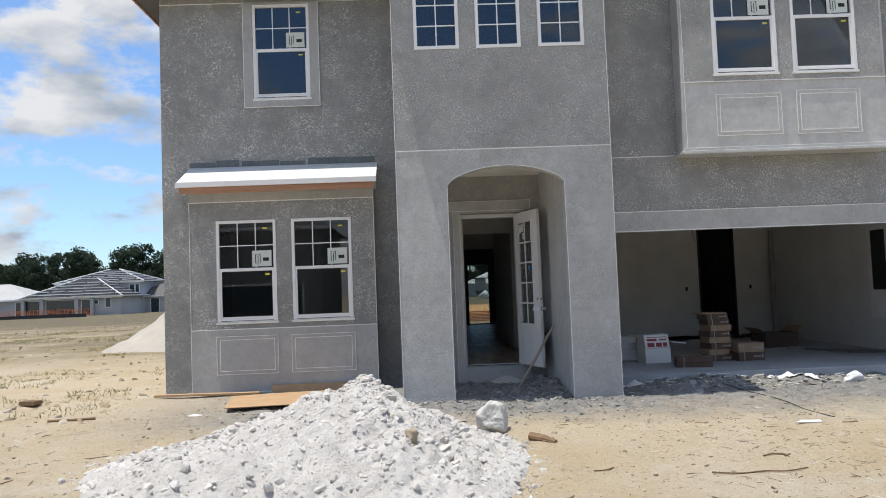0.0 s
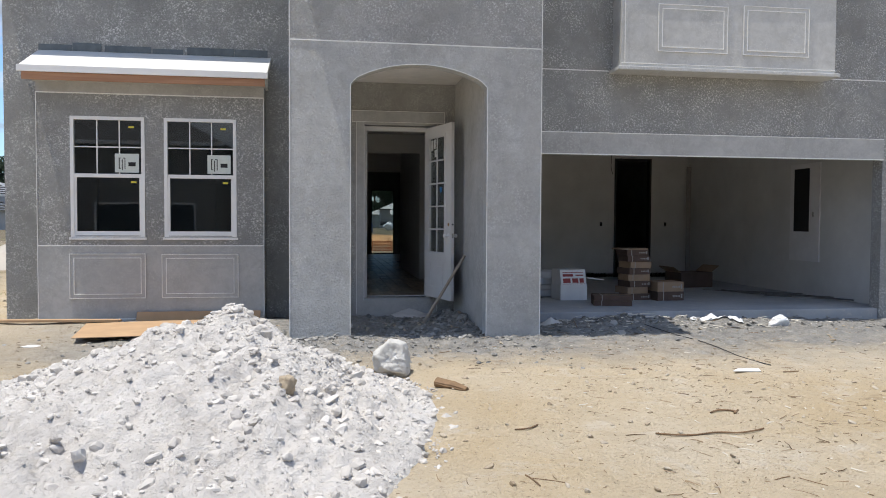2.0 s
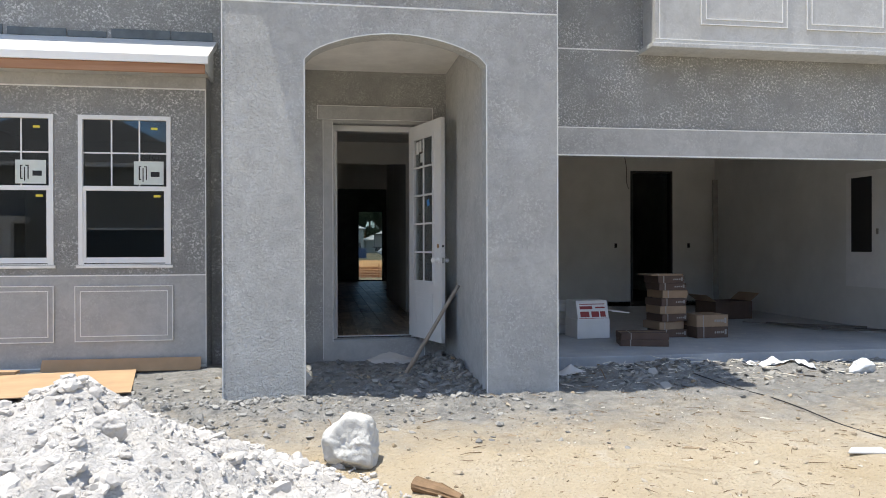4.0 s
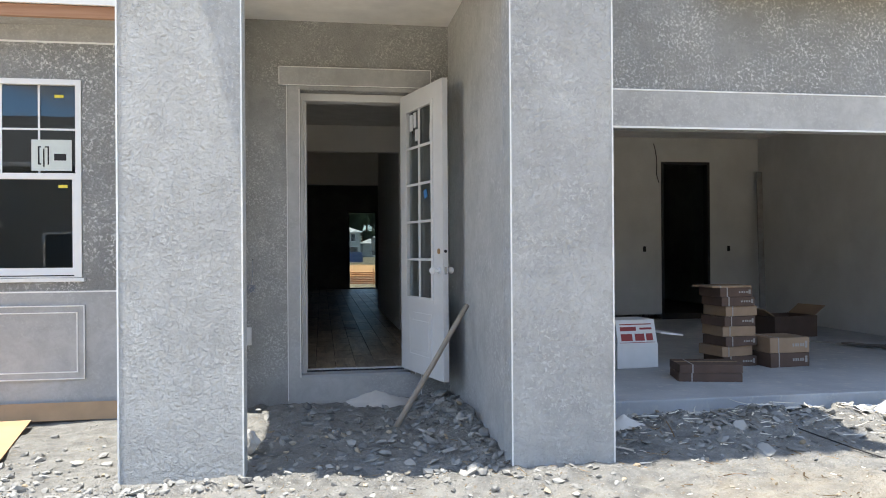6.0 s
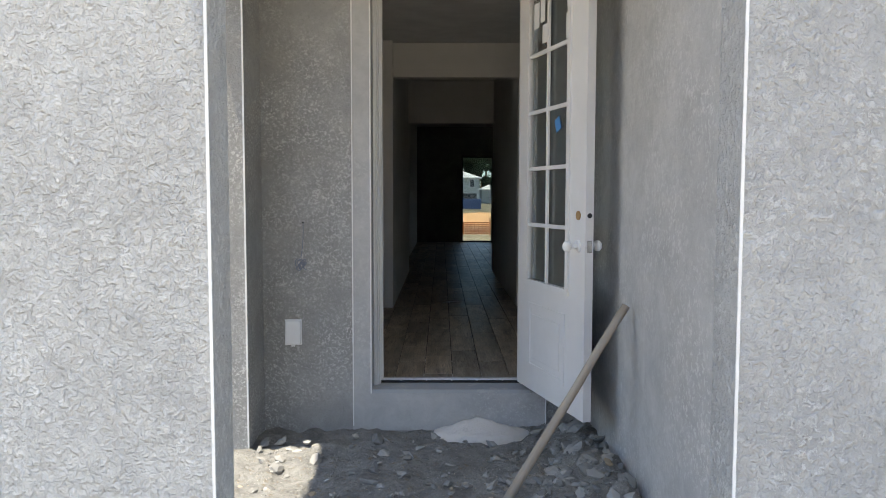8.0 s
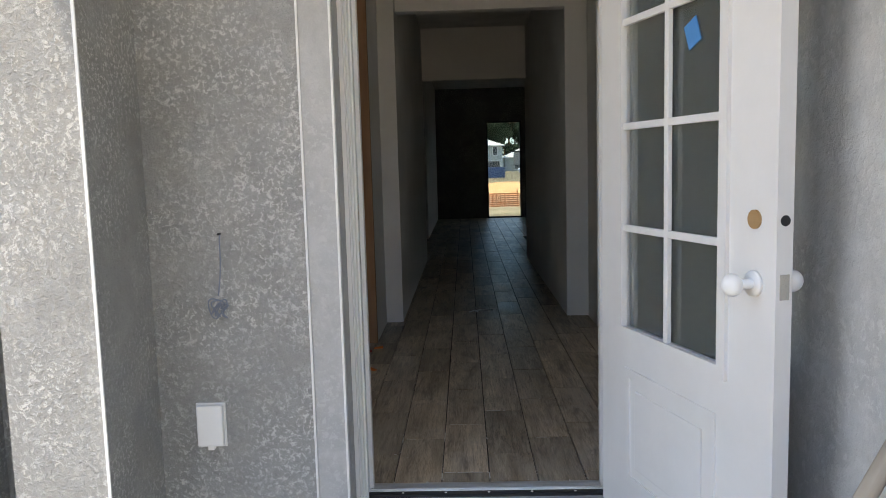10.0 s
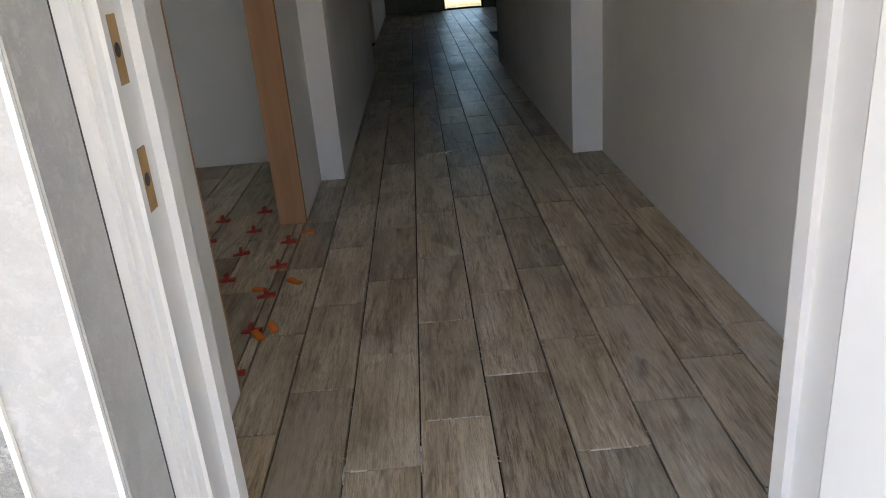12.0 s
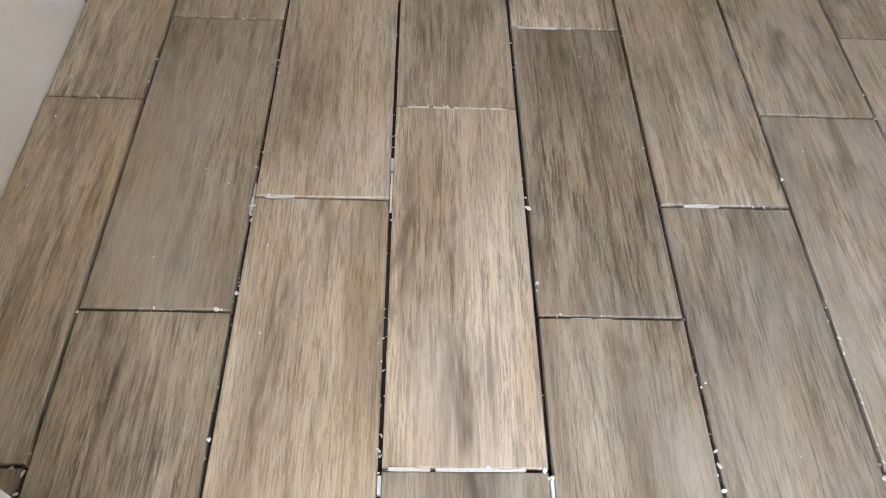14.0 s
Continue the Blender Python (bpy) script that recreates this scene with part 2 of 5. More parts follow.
weed = k.ramp(k.noise(0.5, 6, 0.7, stretch=(0.6, 1, 1)), 0.52, 0.64, (0, 0, 0), (0.6, 0.6, 0.6))
sand = k.mix(k.mix(1.0, weed, far.outputs[0], "MULTIPLY"), sand, (0.22, 0.2, 0.085))
sand = k.mix(k.ramp(k.noise(26, 6, 0.75), 0.56, 0.7), sand, (0.27, 0.21, 0.14))
sand = k.mix(k.ramp(k.noise(70, 4, 0.7), 0.6, 0.72), sand, (0.56, 0.53, 0.47))
k.color(sand)
k.bump(k.noise(6, 7, 0.72), 0.075, 1.0)
k.bump(k.noise(45, 5, 0.7), 0.018, 0.9)
SOIL = k.m

k = Mx("white_sand_heap", 0.95, 0.15, "World")
c = k.mix(k.ramp(k.noise(3.0, 6, 0.65), 0.34, 0.68), (0.58, 0.548, 0.512), (0.73, 0.7, 0.662))
k.color(k.mix(k.ramp(k.noise(30, 4, 0.7), 0.58, 0.75), c, (0.36, 0.33, 0.3)))
k.bump(k.noise(20, 7, 0.7), 0.045, 1.0)
k.bump(k.noise(120, 3, 0.6), 0.005, 0.7)
PILE = k.m

MOUND = plain("dull_sand_mound", (0.42, 0.385, 0.335), 0.95, 0.08, 1.2, 0.01)
k = Mx("rubble", 0.95, 0.15, "World")
k.color(k.mix(k.n.new("ShaderNodeNewGeometry").outputs["Random Per Island"], (0.17, 0.167, 0.158), (0.38, 0.37, 0.345)))
k.bump(k.noise(70, 4), 0.004)
RUBBLE = k.m
k = Mx("soil_clods", 0.95, 0.15, "World")
k.color(k.mix(k.n.new("ShaderNodeNewGeometry").outputs["Random Per Island"], (0.3, 0.235, 0.155), (0.47, 0.42, 0.34)))
k.bump(k.noise(70, 4), 0.004)
CLOD = k.m
k = Mx("heap_lumps", 0.95, 0.15, "World")
k.color(k.mix(k.n.new("ShaderNodeNewGeometry").outputs["Random Per Island"], (0.43, 0.405, 0.375), (0.62, 0.592, 0.555)))
k.bump(k.noise(60, 4), 0.005)
LUMP = k.m

# wood-look porcelain planks
k = Mx("plank_tile", 0.42, 0.45, "World")
rnd = k.random()
offs = k.n.new("ShaderNodeCombineXYZ")
mul = k.n.new("ShaderNodeMath"); mul.operation = "MULTIPLY"; mul.inputs[1].default_value = 47.0
k.l.new(rnd, mul.inputs[0])
for i in range(3):
    k.l.new(mul.outputs[0], offs.inputs[i])
add = k.n.new("ShaderNodeVectorMath"); add.operation = "ADD"
k.l.new(k.co, add.inputs[0]); k.l.new(offs.outputs[0], add.inputs[1])
k.co = add.outputs[0]
streak = k.noise(11, 6, 0.62, stretch=(1, 0.16, 1), warp=0.7)
tone = k.mix(k.ramp(streak, 0.3, 0.7), (0.27, 0.21, 0.14), (0.68, 0.585, 0.46))
ochre = k.noise(4.5, 4, 0.6, stretch=(1, 0.5, 1), warp=0.6)
tone = k.mix(k.ramp(ochre, 0.48, 0.7, (0, 0, 0), (0.75, 0.75, 0.75)), tone, (0.46, 0.345, 0.21))
# growth rings drawn out along the plank
rmap = k.n.new("ShaderNodeMapping")
rmap.inputs["Scale"].default_value = (1, 0.11, 1)
k.l.new(k.co, rmap.inputs[0])
ring = k.n.new("ShaderNodeTexWave")
ring.bands_direction = "X"
ring.inputs["Scale"].default_value, ring.inputs["Distortion"].default_value = 13, 11
ring.inputs["Detail"].default_value, ring.inputs["Detail Scale"].default_value, ring.inputs["Detail Roughness"].default_value = 5, 1.6, 0.62
k.l.new(rmap.outputs[0], ring.inputs["Vector"])
tone = k.mix(k.ramp(ring.outputs["Fac"], 0.0, 0.3), k.mix(0.8, (0.1, 0.075, 0.05), tone), tone)
fine = k.noise(120, 7, 0.8, stretch=(1, 0.055, 1), warp=0.35)
where = k.ramp(k.noise(9, 4, 0.6, stretch=(1, 0.3, 1)), 0.42, 0.62, (0.06, 0.06, 0.06), (0.9, 0.9, 0.9))
lines = k.mix(1.0, k.ramp(fine, 0.41, 0.5, (1, 1, 1), (0, 0, 0)), where, "MULTIPLY")
tone = k.mix(lines, tone, (0.13, 0.098, 0.066))
hair = k.noise(420, 4, 0.8, stretch=(1, 0.05, 1), warp=0.2)
tone = k.mix(k.ramp(hair, 0.42, 0.5), k.mix(0.55, (0.1, 0.075, 0.05), tone), tone)
patch = k.noise(4.5, 3, 0.6, stretch=(1, 0.5, 1))
tone = k.mix(k.ramp(patch, 0.5, 0.95), tone, (0.56, 0.52, 0.46))
knot = k.noise(7.0, 4, 0.6, stretch=(1.9, 0.3, 1), warp=1.2)
tone = k.mix(k.ramp(knot, 0.57, 0.72, (0, 0, 0), (0.85, 0.85, 0.85)), tone, (0.12, 0.09, 0.065))
burl = k.ramp(k.noise(5.2, 5, 0.62, stretch=(1.5, 0.34, 1), warp=1.4), 0.54, 0.68, (0, 0, 0), (0.8, 0.8, 0.8))
tone = k.mix(k.mix(1.0, burl, k.ramp(fine, 0.38, 0.62, (1, 1, 1), (0.15, 0.15, 0.15)), "MULTIPLY"), tone, (0.1, 0.075, 0.055))
dust = k.noise(30, 6, 0.75)
tone = k.mix(k.ramp(dust, 0.6, 0.8, (0, 0, 0), (0.3, 0.3, 0.3)), tone, (0.62, 0.6, 0.56))
hsv = k.n.new("ShaderNodeHueSaturation")
val = k.n.new("ShaderNodeMapRange")
val.inputs["To Min"].default_value, val.inputs["To Max"].default_value = 0.74, 1.26
k.l.new(rnd, val.inputs["Value"]); k.l.new(val.outputs[0], hsv.inputs["Value"]); k.l.new(tone, hsv.inputs["Color"])
k.color(hsv.outputs[0])
k.rough(k.ramp(patch, 0.3, 0.8, (0.3, 0.3, 0.3), (0.52, 0.52, 0.52)))
k.bump(fine, 0.0009, 0.7)
TILE = k.m
GROUT = plain("thinset_bed", (0.045, 0.038, 0.032), 0.95, 0.4, 5, 0.001)


# ---- mesh helpers ----
def finish(name, bm, material, parent=None, smooth=False):
    me = bpy.data.meshes.new(name)
    bmesh.ops.recalc_face_normals(bm, faces=bm.faces)
    bm.to_mesh(me)
    bm.free()
    if material:
        me.materials.append(material)
    if smooth:
        me.shade_smooth()
    ob = new(name, me)
    if parent:
        ob.parent = parent
    return ob


def part(name, bm, material, parent, label="", smooth=False):
    ob = finish(name, bm, material, parent, smooth)
    return tagged(ob, label) if label else ob


def thing(name, label, category, group="", kind="", at=None):
    e = tagged(new(name), label, category, group, kind)
    if at is not None:
        e.matrix_world = at
    return e


def box(bm, x0, x1, y0, y1, z0, z1, bevel=0.0, m=None):
    r = bmesh.ops.create_cube(bm, size=1.0)
    vs = r["verts"]
    for v in vs:
        v.co = Vector((x0 + (v.co.x + 0.5) * (x1 - x0), y0 + (v.co.y + 0.5) * (y1 - y0), z0 + (v.co.z + 0.5) * (z1 - z0)))
    if bevel:
        es = list({e for v in vs for e in v.link_edges})
        r = bmesh.ops.bevel(bm, geom=es, offset=bevel, segments=2, affect="EDGES", profile=0.6)
        vs = list({v for f in r["faces"] for v in f.verts} | {v for v in vs if v.is_valid})
    if m is not None:
        for v in vs:
            v.co = m @ v.co
    return bm


def boxed(x0, x1, y0, y1, z0, z1, bevel=0.0, m=None):
    return box(bmesh.new(), x0, x1, y0, y1, z0, z1, bevel, m)


def tube(bm, a, b, r0, r1=None, seg=12):
    a, b = Vector(a), Vector(b)
    r1 = r0 if r1 is None else r1
    d = b - a
    m = Matrix.Translation((a + b) / 2) @ d.to_track_quat("Z", "Y").to_matrix().to_4x4()
    bmesh.ops.create_cone(bm, cap_ends=True, segments=seg, radius1=r0, radius2=r1, depth=d.length, matrix=m)
    return bm


def prism(bm, pts, axis, lo, hi):
    """A flat outline swept along an axis: pts are (u, v) in the other two axes."""
    def at(u, v, w):
        return {"x": (w, u, v), "y": (u, w, v), "z": (u, v, w)}[axis]
    a = [bm.verts.new(at(u, v, lo)) for u, v in pts]
    b = [bm.verts.new(at(u, v, hi)) for u, v in pts]
    bm.faces.new(a)
    bm.faces.new(b[::-1])
    for i in range(len(pts)):
        j = (i + 1) % len(pts)
        bm.faces.new((a[i], b[i], b[j], a[j]))
    return bm


def holed(bm, axis, u0, u1, z0, z1, lo, hi, holes=()):
    """A wall slab across axis ('x' or 'y') from lo to hi with rectangular holes (u0, u1, z0, z1) cut through."""
    us = sorted({u0, u1, *[h[0] for h in holes], *[h[1] for h in holes]})
    zs = sorted({z0, z1, *[h[2] for h in holes], *[h[3] for h in holes]})
    def solid(i, j):
        if not (0 <= i < len(us) - 1 and 0 <= j < len(zs) - 1):
            return False
        u, z = (us[i] + us[i + 1]) / 2, (zs[j] + zs[j + 1]) / 2
        return not any(h[0] < u < h[1] and h[2] < z < h[3] for h in holes)
    cache = {}
    def V(i, j, w):
        if (i, j, w) not in cache:
            cache[i, j, w] = bm.verts.new((us[i], w, zs[j]) if axis == "y" else (w, us[i], zs[j]))
        return cache[i, j, w]
    for i in range(len(us) - 1):
        for j in range(len(zs) - 1):
            if not solid(i, j):
                continue
            for w in (lo, hi):
                bm.faces.new([V(i, j, w), V(i + 1, j, w), V(i + 1, j + 1, w), V(i, j + 1, w)])
            for di, dj, a, b in ((-1, 0, (i, j), (i, j + 1)), (1, 0, (i + 1, j), (i + 1, j + 1)), (0, -1, (i, j), (i + 1, j)), (0, 1, (i, j + 1), (i + 1, j + 1))):
                if not solid(i + di, j + dj):
                    bm.faces.new([V(*a, lo), V(*b, lo), V(*b, hi), V(*a, hi)])
    return bm


def wall(name, axis, u0, u1, z0, z1, lo, hi, material, holes=(), label="", category="wall"):
    ob = finish(name, holed(bmesh.new(), axis, u0, u1, z0, z1, lo, hi, holes), material)
    return tagged(ob, label or "plain wall", category, kind="structure")


# ---- the house shell ----
FLOOR = 0.28          # finished floor indoors
YA, YB, YC, YD, YG = 10.02, 12.21, 12.60, 12.32, 11.11   # tower, window bay, left wall, door wall, garage wall
TOP = 6.6
W1 = (-3.15, -2.19, 1.15, 2.78)
W2 = (-1.945, -0.98, 1.15, 2.78)
W3 = (-2.57, -1.62, 4.85, 6.46)
TW = [(0.14, 0.755, 4.77, 6.0), (0.975, 1.59, 4.77, 6.0), (1.82, 2.45, 4.77, 6.0)]
YBAY = 10.8
B1, B2 = (4.5, 5.46, 4.53, 6.14), (5.68, 6.64, 4.53, 6.14)

wall("wall_left_front", "y", -4.12, -0.1, -0.15, TOP, YC, YC + 0.2, STUCCO, [W3, (-3.4, -0.75, 0.3, 3.0)], "rough grey stucco wall of the upper left front")
wall("wall_window_bay", "y", -3.57, -0.61, -0.1, 3.3, YB, YB + 0.2, STUCCO, [W1, W2], "grey stucco window bay with scored panels")
wall("wall_window_bay_side", "x", YB + 0.2, YC, -0.1, 3.3, -3.57, -3.42, STUCCO, (), "grey stucco return of the window bay")
wall("wall_window_bay_side", "x", YB + 0.2, YC, -0.1, 3.3, -0.76, -0.61, STUCCO, (), "grey stucco return of the window bay")
wall("wall_left_side", "x", YC + 0.2, 27.3, -0.15, TOP, -4.12, -3.92, STUCCO, (), "rough grey stucco side wall")
wall("wall_rear", "y", -3.92, 8.55, -0.15, TOP, 27.15, 27.35, STUCCO, [(1.72, 2.5, FLOOR, 2.45)], "grey stucco rear wall with a sliding door opening")
wall("wall_right_side", "x", YG, 27.15, -0.15, TOP, 8.35, 8.55, STUCCO, (), "rough grey stucco right side wall")
wall("wall_garage_front", "y", 2.74, 8.35, -0.05, TOP, YG, YG + 0.2, STUCCO, [(2.95, 8.05, -0.05, 2.3), (4.2, 6.95, 3.5, 6.4)], "rough grey stucco wall over the open garage")
wall("garage_beam_band", "y", 2.95, 8.05, 2.29, 2.58, YG - 0.014, YG, STUCCO_SMOOTH, (), "smooth stucco band above the garage opening", "trim")

# tower with the arched porch
arch = [(0.52, -0.15)]
for i in range(25):
    a = i / 24
    arch.append((0.52 + 1.57 * a, 2.93 + 0.24 * math.sin(math.pi * a) ** 0.62))
arch.append((2.09, -0.15))
outline = [(-0.16, -0.15), *arch, (2.74, -0.15), (2.74, 3.4), (-0.16, 3.4)]
tagged(finish("wall_tower_arch", prism(bmesh.new(), outline, "y", YA, YA + 0.2), STUCCO_ARCH), "dashed grey stucco arch front of the entry tower", "wall", kind="structure")
wall("wall_tower_upper", "y", -0.16, 2.74, 3.4, TOP, YA, YA + 0.2, STUCCO_TOWER, TW, "dashed grey stucco upper wall of the entry tower")
side = [(YA + 0.2, 2.97)] + [(YA + 0.2 + 1.71 * i / 24, 2.97 + 0.22 * math.sin(math.pi * i / 24) ** 0.62) for i in range(25)] + [(11.93, -0.15), (YD, -0.15), (YD, TOP), (YA + 0.2, TOP)]
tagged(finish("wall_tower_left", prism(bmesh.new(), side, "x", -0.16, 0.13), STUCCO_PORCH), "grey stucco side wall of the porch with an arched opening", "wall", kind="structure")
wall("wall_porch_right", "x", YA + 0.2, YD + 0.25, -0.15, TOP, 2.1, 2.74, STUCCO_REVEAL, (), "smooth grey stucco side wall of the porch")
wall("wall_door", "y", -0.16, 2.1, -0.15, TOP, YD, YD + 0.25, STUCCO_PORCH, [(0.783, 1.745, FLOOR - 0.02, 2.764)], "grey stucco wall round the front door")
tagged(finish("ceiling_porch", boxed(0.13, 2.1, YA + 0.2, YD, 3.37, 3.45), CEILWHITE), "white patched board ceiling of the porch", "ceiling", kind="structure")

# upper box bay over the garage
wall("wall_box_bay", "y", 4.02, 7.05, 3.41, 6.45, YBAY, YBAY + 0.15, STUCCO_PALE, [B1, B2], "smooth stucco box bay with scored panels")
wall("wall_box_bay_rough", "y", 4.06, 7.01, 4.42, 6.45, YBAY - 0.012, YBAY, STUCCO_TOWER, [B1, B2], "rough stucco field of the box bay")
wall("wall_box_bay_side", "x", YBAY + 0.15, YG, 3.41, 6.45, 4.02, 4.17, STUCCO_PALE, (), "smooth stucco side of the box bay")
wall("wall_box_bay_side", "x", YBAY + 0.15, YG, 3.41, 6.45, 6.9, 7.05, STUCCO_PALE, (), "smooth stucco side of the box bay")
tagged(finish("trim_box_bay", boxed(3.97, 7.1, YBAY - 0.05, YG, 3.36, 3.41, 0.01), STUCCO_PALE), "smooth stucco lip under the box bay", "trim", kind="structure")

# slabs, inner walls, ceilings
tagged(finish("floor_garage", boxed(2.74, 8.35, YG + 0.03, 17.47, -0.12, 0.18, 0.015), CONCRETE), "bare grey concrete garage slab with dust", "floor", kind="structure")
tagged(finish("floor_base", boxed(0.0, 2.74, YD + 0.2, 27.15, -0.1, FLOOR - 0.012), GROUT), "grey thinset bed under the tiles", "floor", kind="structure")
tagged(finish("floor_base_den", boxed(-3.92, 0.0, YC + 0.2, 27.15, -0.1, FLOOR - 0.012), GROUT), "grey thinset bed under the tiles", "floor", kind="structure")
tagged(finish("floor_base_rear", boxed(2.74, 8.35, 17.47, 27.15, -0.1, FLOOR - 0.012), GROUT), "grey thinset bed under the tiles", "floor", kind="structure")
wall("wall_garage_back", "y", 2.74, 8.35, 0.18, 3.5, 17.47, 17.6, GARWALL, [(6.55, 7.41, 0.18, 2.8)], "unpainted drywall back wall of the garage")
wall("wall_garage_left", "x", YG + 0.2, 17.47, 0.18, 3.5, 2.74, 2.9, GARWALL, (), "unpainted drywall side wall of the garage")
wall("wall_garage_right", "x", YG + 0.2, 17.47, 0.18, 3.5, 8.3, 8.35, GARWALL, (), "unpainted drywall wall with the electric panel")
tagged(finish("ceiling_garage", boxed(2.74, 8.35, YG + 0.2, 17.6, 3.5, 3.54), CEILWHITE), "white drywall garage ceiling", "ceiling", kind="structure")
wall("wall_hall_left_near", "x", YD + 0.25, 13.48, FLOOR - 0.02, 3.03, 0.45, 0.57, DRYWALL, (), "white drywall beside the front door")
wall("wall_hall_left_mid", "x", 14.99, 15.65, FLOOR - 0.02, 3.03, 0.45, 0.57, DRYWALL, (), "white drywall between hall and side room")
wall("wall_hall_left_head", "x", 13.48, 14.99, 2.7, 3.03, 0.45, 0.57, DRYWALL, (), "white drywall header over the side room opening")
wall("wall_hall_left_far", "x", 15.65, 19.6, FLOOR - 0.02, 3.2, 0.45, 0.70, DRYWALL, (), "white drywall hall wall")
wall("wall_hall_right_near", "x", YD + 0.25, 15.78, FLOOR - 0.02, 3.03, 2.17, 2.3, DRYWALL, (), "white drywall hall wall")
wall("wall_hall_right_far", "x", 15.78, 19.7, FLOOR - 0.02, 3.2, 2.0, 2.3, DRYWALL, (), "white drywall hall wall")
wall("wall_hall_header", "y", 0.7, 2.0, 2.68, 3.2, 15.78, 15.9, DRYWALL, (), "drywall header across the hall")
wall("wall_hall_header_far", "y", 0.7, 2.0, 2.56, 3.2, 19.5, 19.6, DRYWALL, (), "drywall header at the end of the hall")
wall("wall_great_left", "x", 22.5, 27.15, FLOOR - 0.02, 3.2, 0.46, 0.58, DRYWALL, (), "white drywall wall of the rear room")
wall("wall_great_left_return", "y", -3.9, 0.45, FLOOR - 0.02, 3.2, 19.5, 19.6, DRYWALL, (), "white drywall partition")
wall("wall_great_right", "y", 2.3, 5.6, FLOOR - 0.02, 3.2, 19.58, 19.7, DRYWALL, (), "white drywall partition")
wall("wall_den_rear", "y", -3.92, 0.45, FLOOR - 0.02, 3.03, 16.2, 16.3, DRYWALL, (), "white drywall rear wall of the side room")
tagged(finish("ceiling_hall", boxed(0.13, 2.3, YD + 0.25, 15.78, 3.03, 3.1), CEILWHITE), "white drywall hall ceiling", "ceiling", kind="structure")
tagged(finish("ceiling_den", boxed(-3.92, 0.13, YC + 0.2, 16.3, 3.03, 3.1), CEILWHITE), "white drywall ceiling of the side room", "ceiling", kind="structure")
tagged(finish("ceiling_rear", boxed(-3.92, 8.35, 15.78, 27.15, 3.2, 3.3), CEILWHITE), "white drywall ceiling of the rear room", "ceiling", kind="structure")
tagged(finish("floor_upper", boxed(-3.92, 8.35, YC + 0.2, 27.15, 3.55, 3.7), GARWALL), "plywood deck of the upper storey", "floor", kind="structure")
tagged(finish("floor_tower", boxed(0.13, 2.1, YA + 0.2, YD, 3.6, 3.7), GARWALL), "plywood deck in the tower", "floor", kind="structure")


def hip(name, x0, x1, y0, y1, z, rise, eave, label):
    bm = bmesh.new()
    x0, x1, y0, y1 = x0 - eave, x1 + eave, y0 - eave, y1 + eave
    w, d = x1 - x0, y1 - y0
    h = min(w, d) / 2
    low = [bm.verts.new(p) for p in ((x0, y0, z), (x1, y0, z), (x1, y1, z), (x0, y1, z))]
    mid = [bm.verts.new((v.co.x, v.co.y, z + 0.16)) for v in low]
    if w > d:
        r = [bm.verts.new((x0 + h, (y0 + y1) / 2, z + rise)), bm.verts.new((x1 - h, (y0 + y1) / 2, z + rise))]
        tops = [(mid[0], mid[1], r[1], r[0]), (mid[1], mid[2], r[1]), (mid[2], mid[3], r[0], r[1]), (mid[3], mid[0], r[0])]
    else:
        r = [bm.verts.new(((x0 + x1) / 2, y0 + h, z + rise)), bm.verts.new(((x0 + x1) / 2, y1 - h, z + rise))]
        tops = [(mid[0], mid[1], r[0]), (mid[1], mid[2], r[1], r[0]), (mid[2], mid[3], r[1]), (mid[3], mid[0], r[0], r[1])]
    bm.faces.new(low)
    for i in range(4):
        bm.faces.new((low[i], low[(i + 1) % 4], mid[(i + 1) % 4], mid[i]))
    for t in tops:
        bm.faces.new(t)
    return tagged(finish(name, bm, UNDERLAY), label, "roof", kind="structure")


hip("roof_main", -4.12, 8.55, YC, 27.35, TOP, 3.4, 0.4, "hipped main roof under dark underlay")
hip("roof_garage", 2.74, 8.55, YG, 20.0, TOP + 0.02, 2.0, 0.4, "hipped roof over the garage wing")
hip("roof_tower", -0.16, 2.74, YA, 15.0, TOP + 0.01, 1.9, 0.4, "hipped roof of the entry tower")
fas = finish("fascia_left", boxed(-4.55, -4.52, YC - 0.43, 27.7, TOP - 0.02, TOP + 0.2), PINE_X)
tagged(fas, "raw pine fascia board under the eave", "fascia", kind="structure")
tagged(finish("fascia_front", boxed(-4.52, -0.6, YC - 0.43, YC - 0.4, TOP - 0.02, TOP + 0.2), PINE_X), "raw pine fascia board under the eave", "fascia", kind="structure")


# ---- ground: one sheet to the horizon ----
def graded(lo, hi, step, reach):
    out = list(np.arange(lo, hi + 1e-6, step))
    d, v, w = step, out[-1], out[0]
    right, left = [], []
    while v < reach:
        d *= 1.22
        v += d; w -= d
        right.append(v); left.append(w)
    return np.array(left[::-1] + out + right)


def relief(x, y):
    z = 0.035 * noise.noise((x * 0.7, y * 0.7, 0.3)) + 0.022 * noise.noise((x * 2.3, y * 2.3, 4.1)) + 0.013 * noise.noise((x * 6.1, y * 6.1, 7.7))
    z += 0.05 * noise.noise((x * 1.3, y * 1.6, 9.3)) * (1 if y < 9 or x < -1 else 0.2)
    if 8.6 < y < 12.4 and -0.8 < x < 9:
        k = min(1, (y - 8.6) / 1.2) * min(1, (x + 0.8))
        z += k * (0.035 * abs(noise.noise((x * 3.9, y * 3.9, 2.2))) + 0.03 + 0.028 * noise.noise((x * 8.3, y * 8.3, 5.2)) + 0.022 * noise.noise((x * 17, y * 17, 1.2)))
    for cx, cy, rx, ry, h in BANKS:
        q = ((x - cx) / rx) ** 2 + ((y - cy) / ry) ** 2
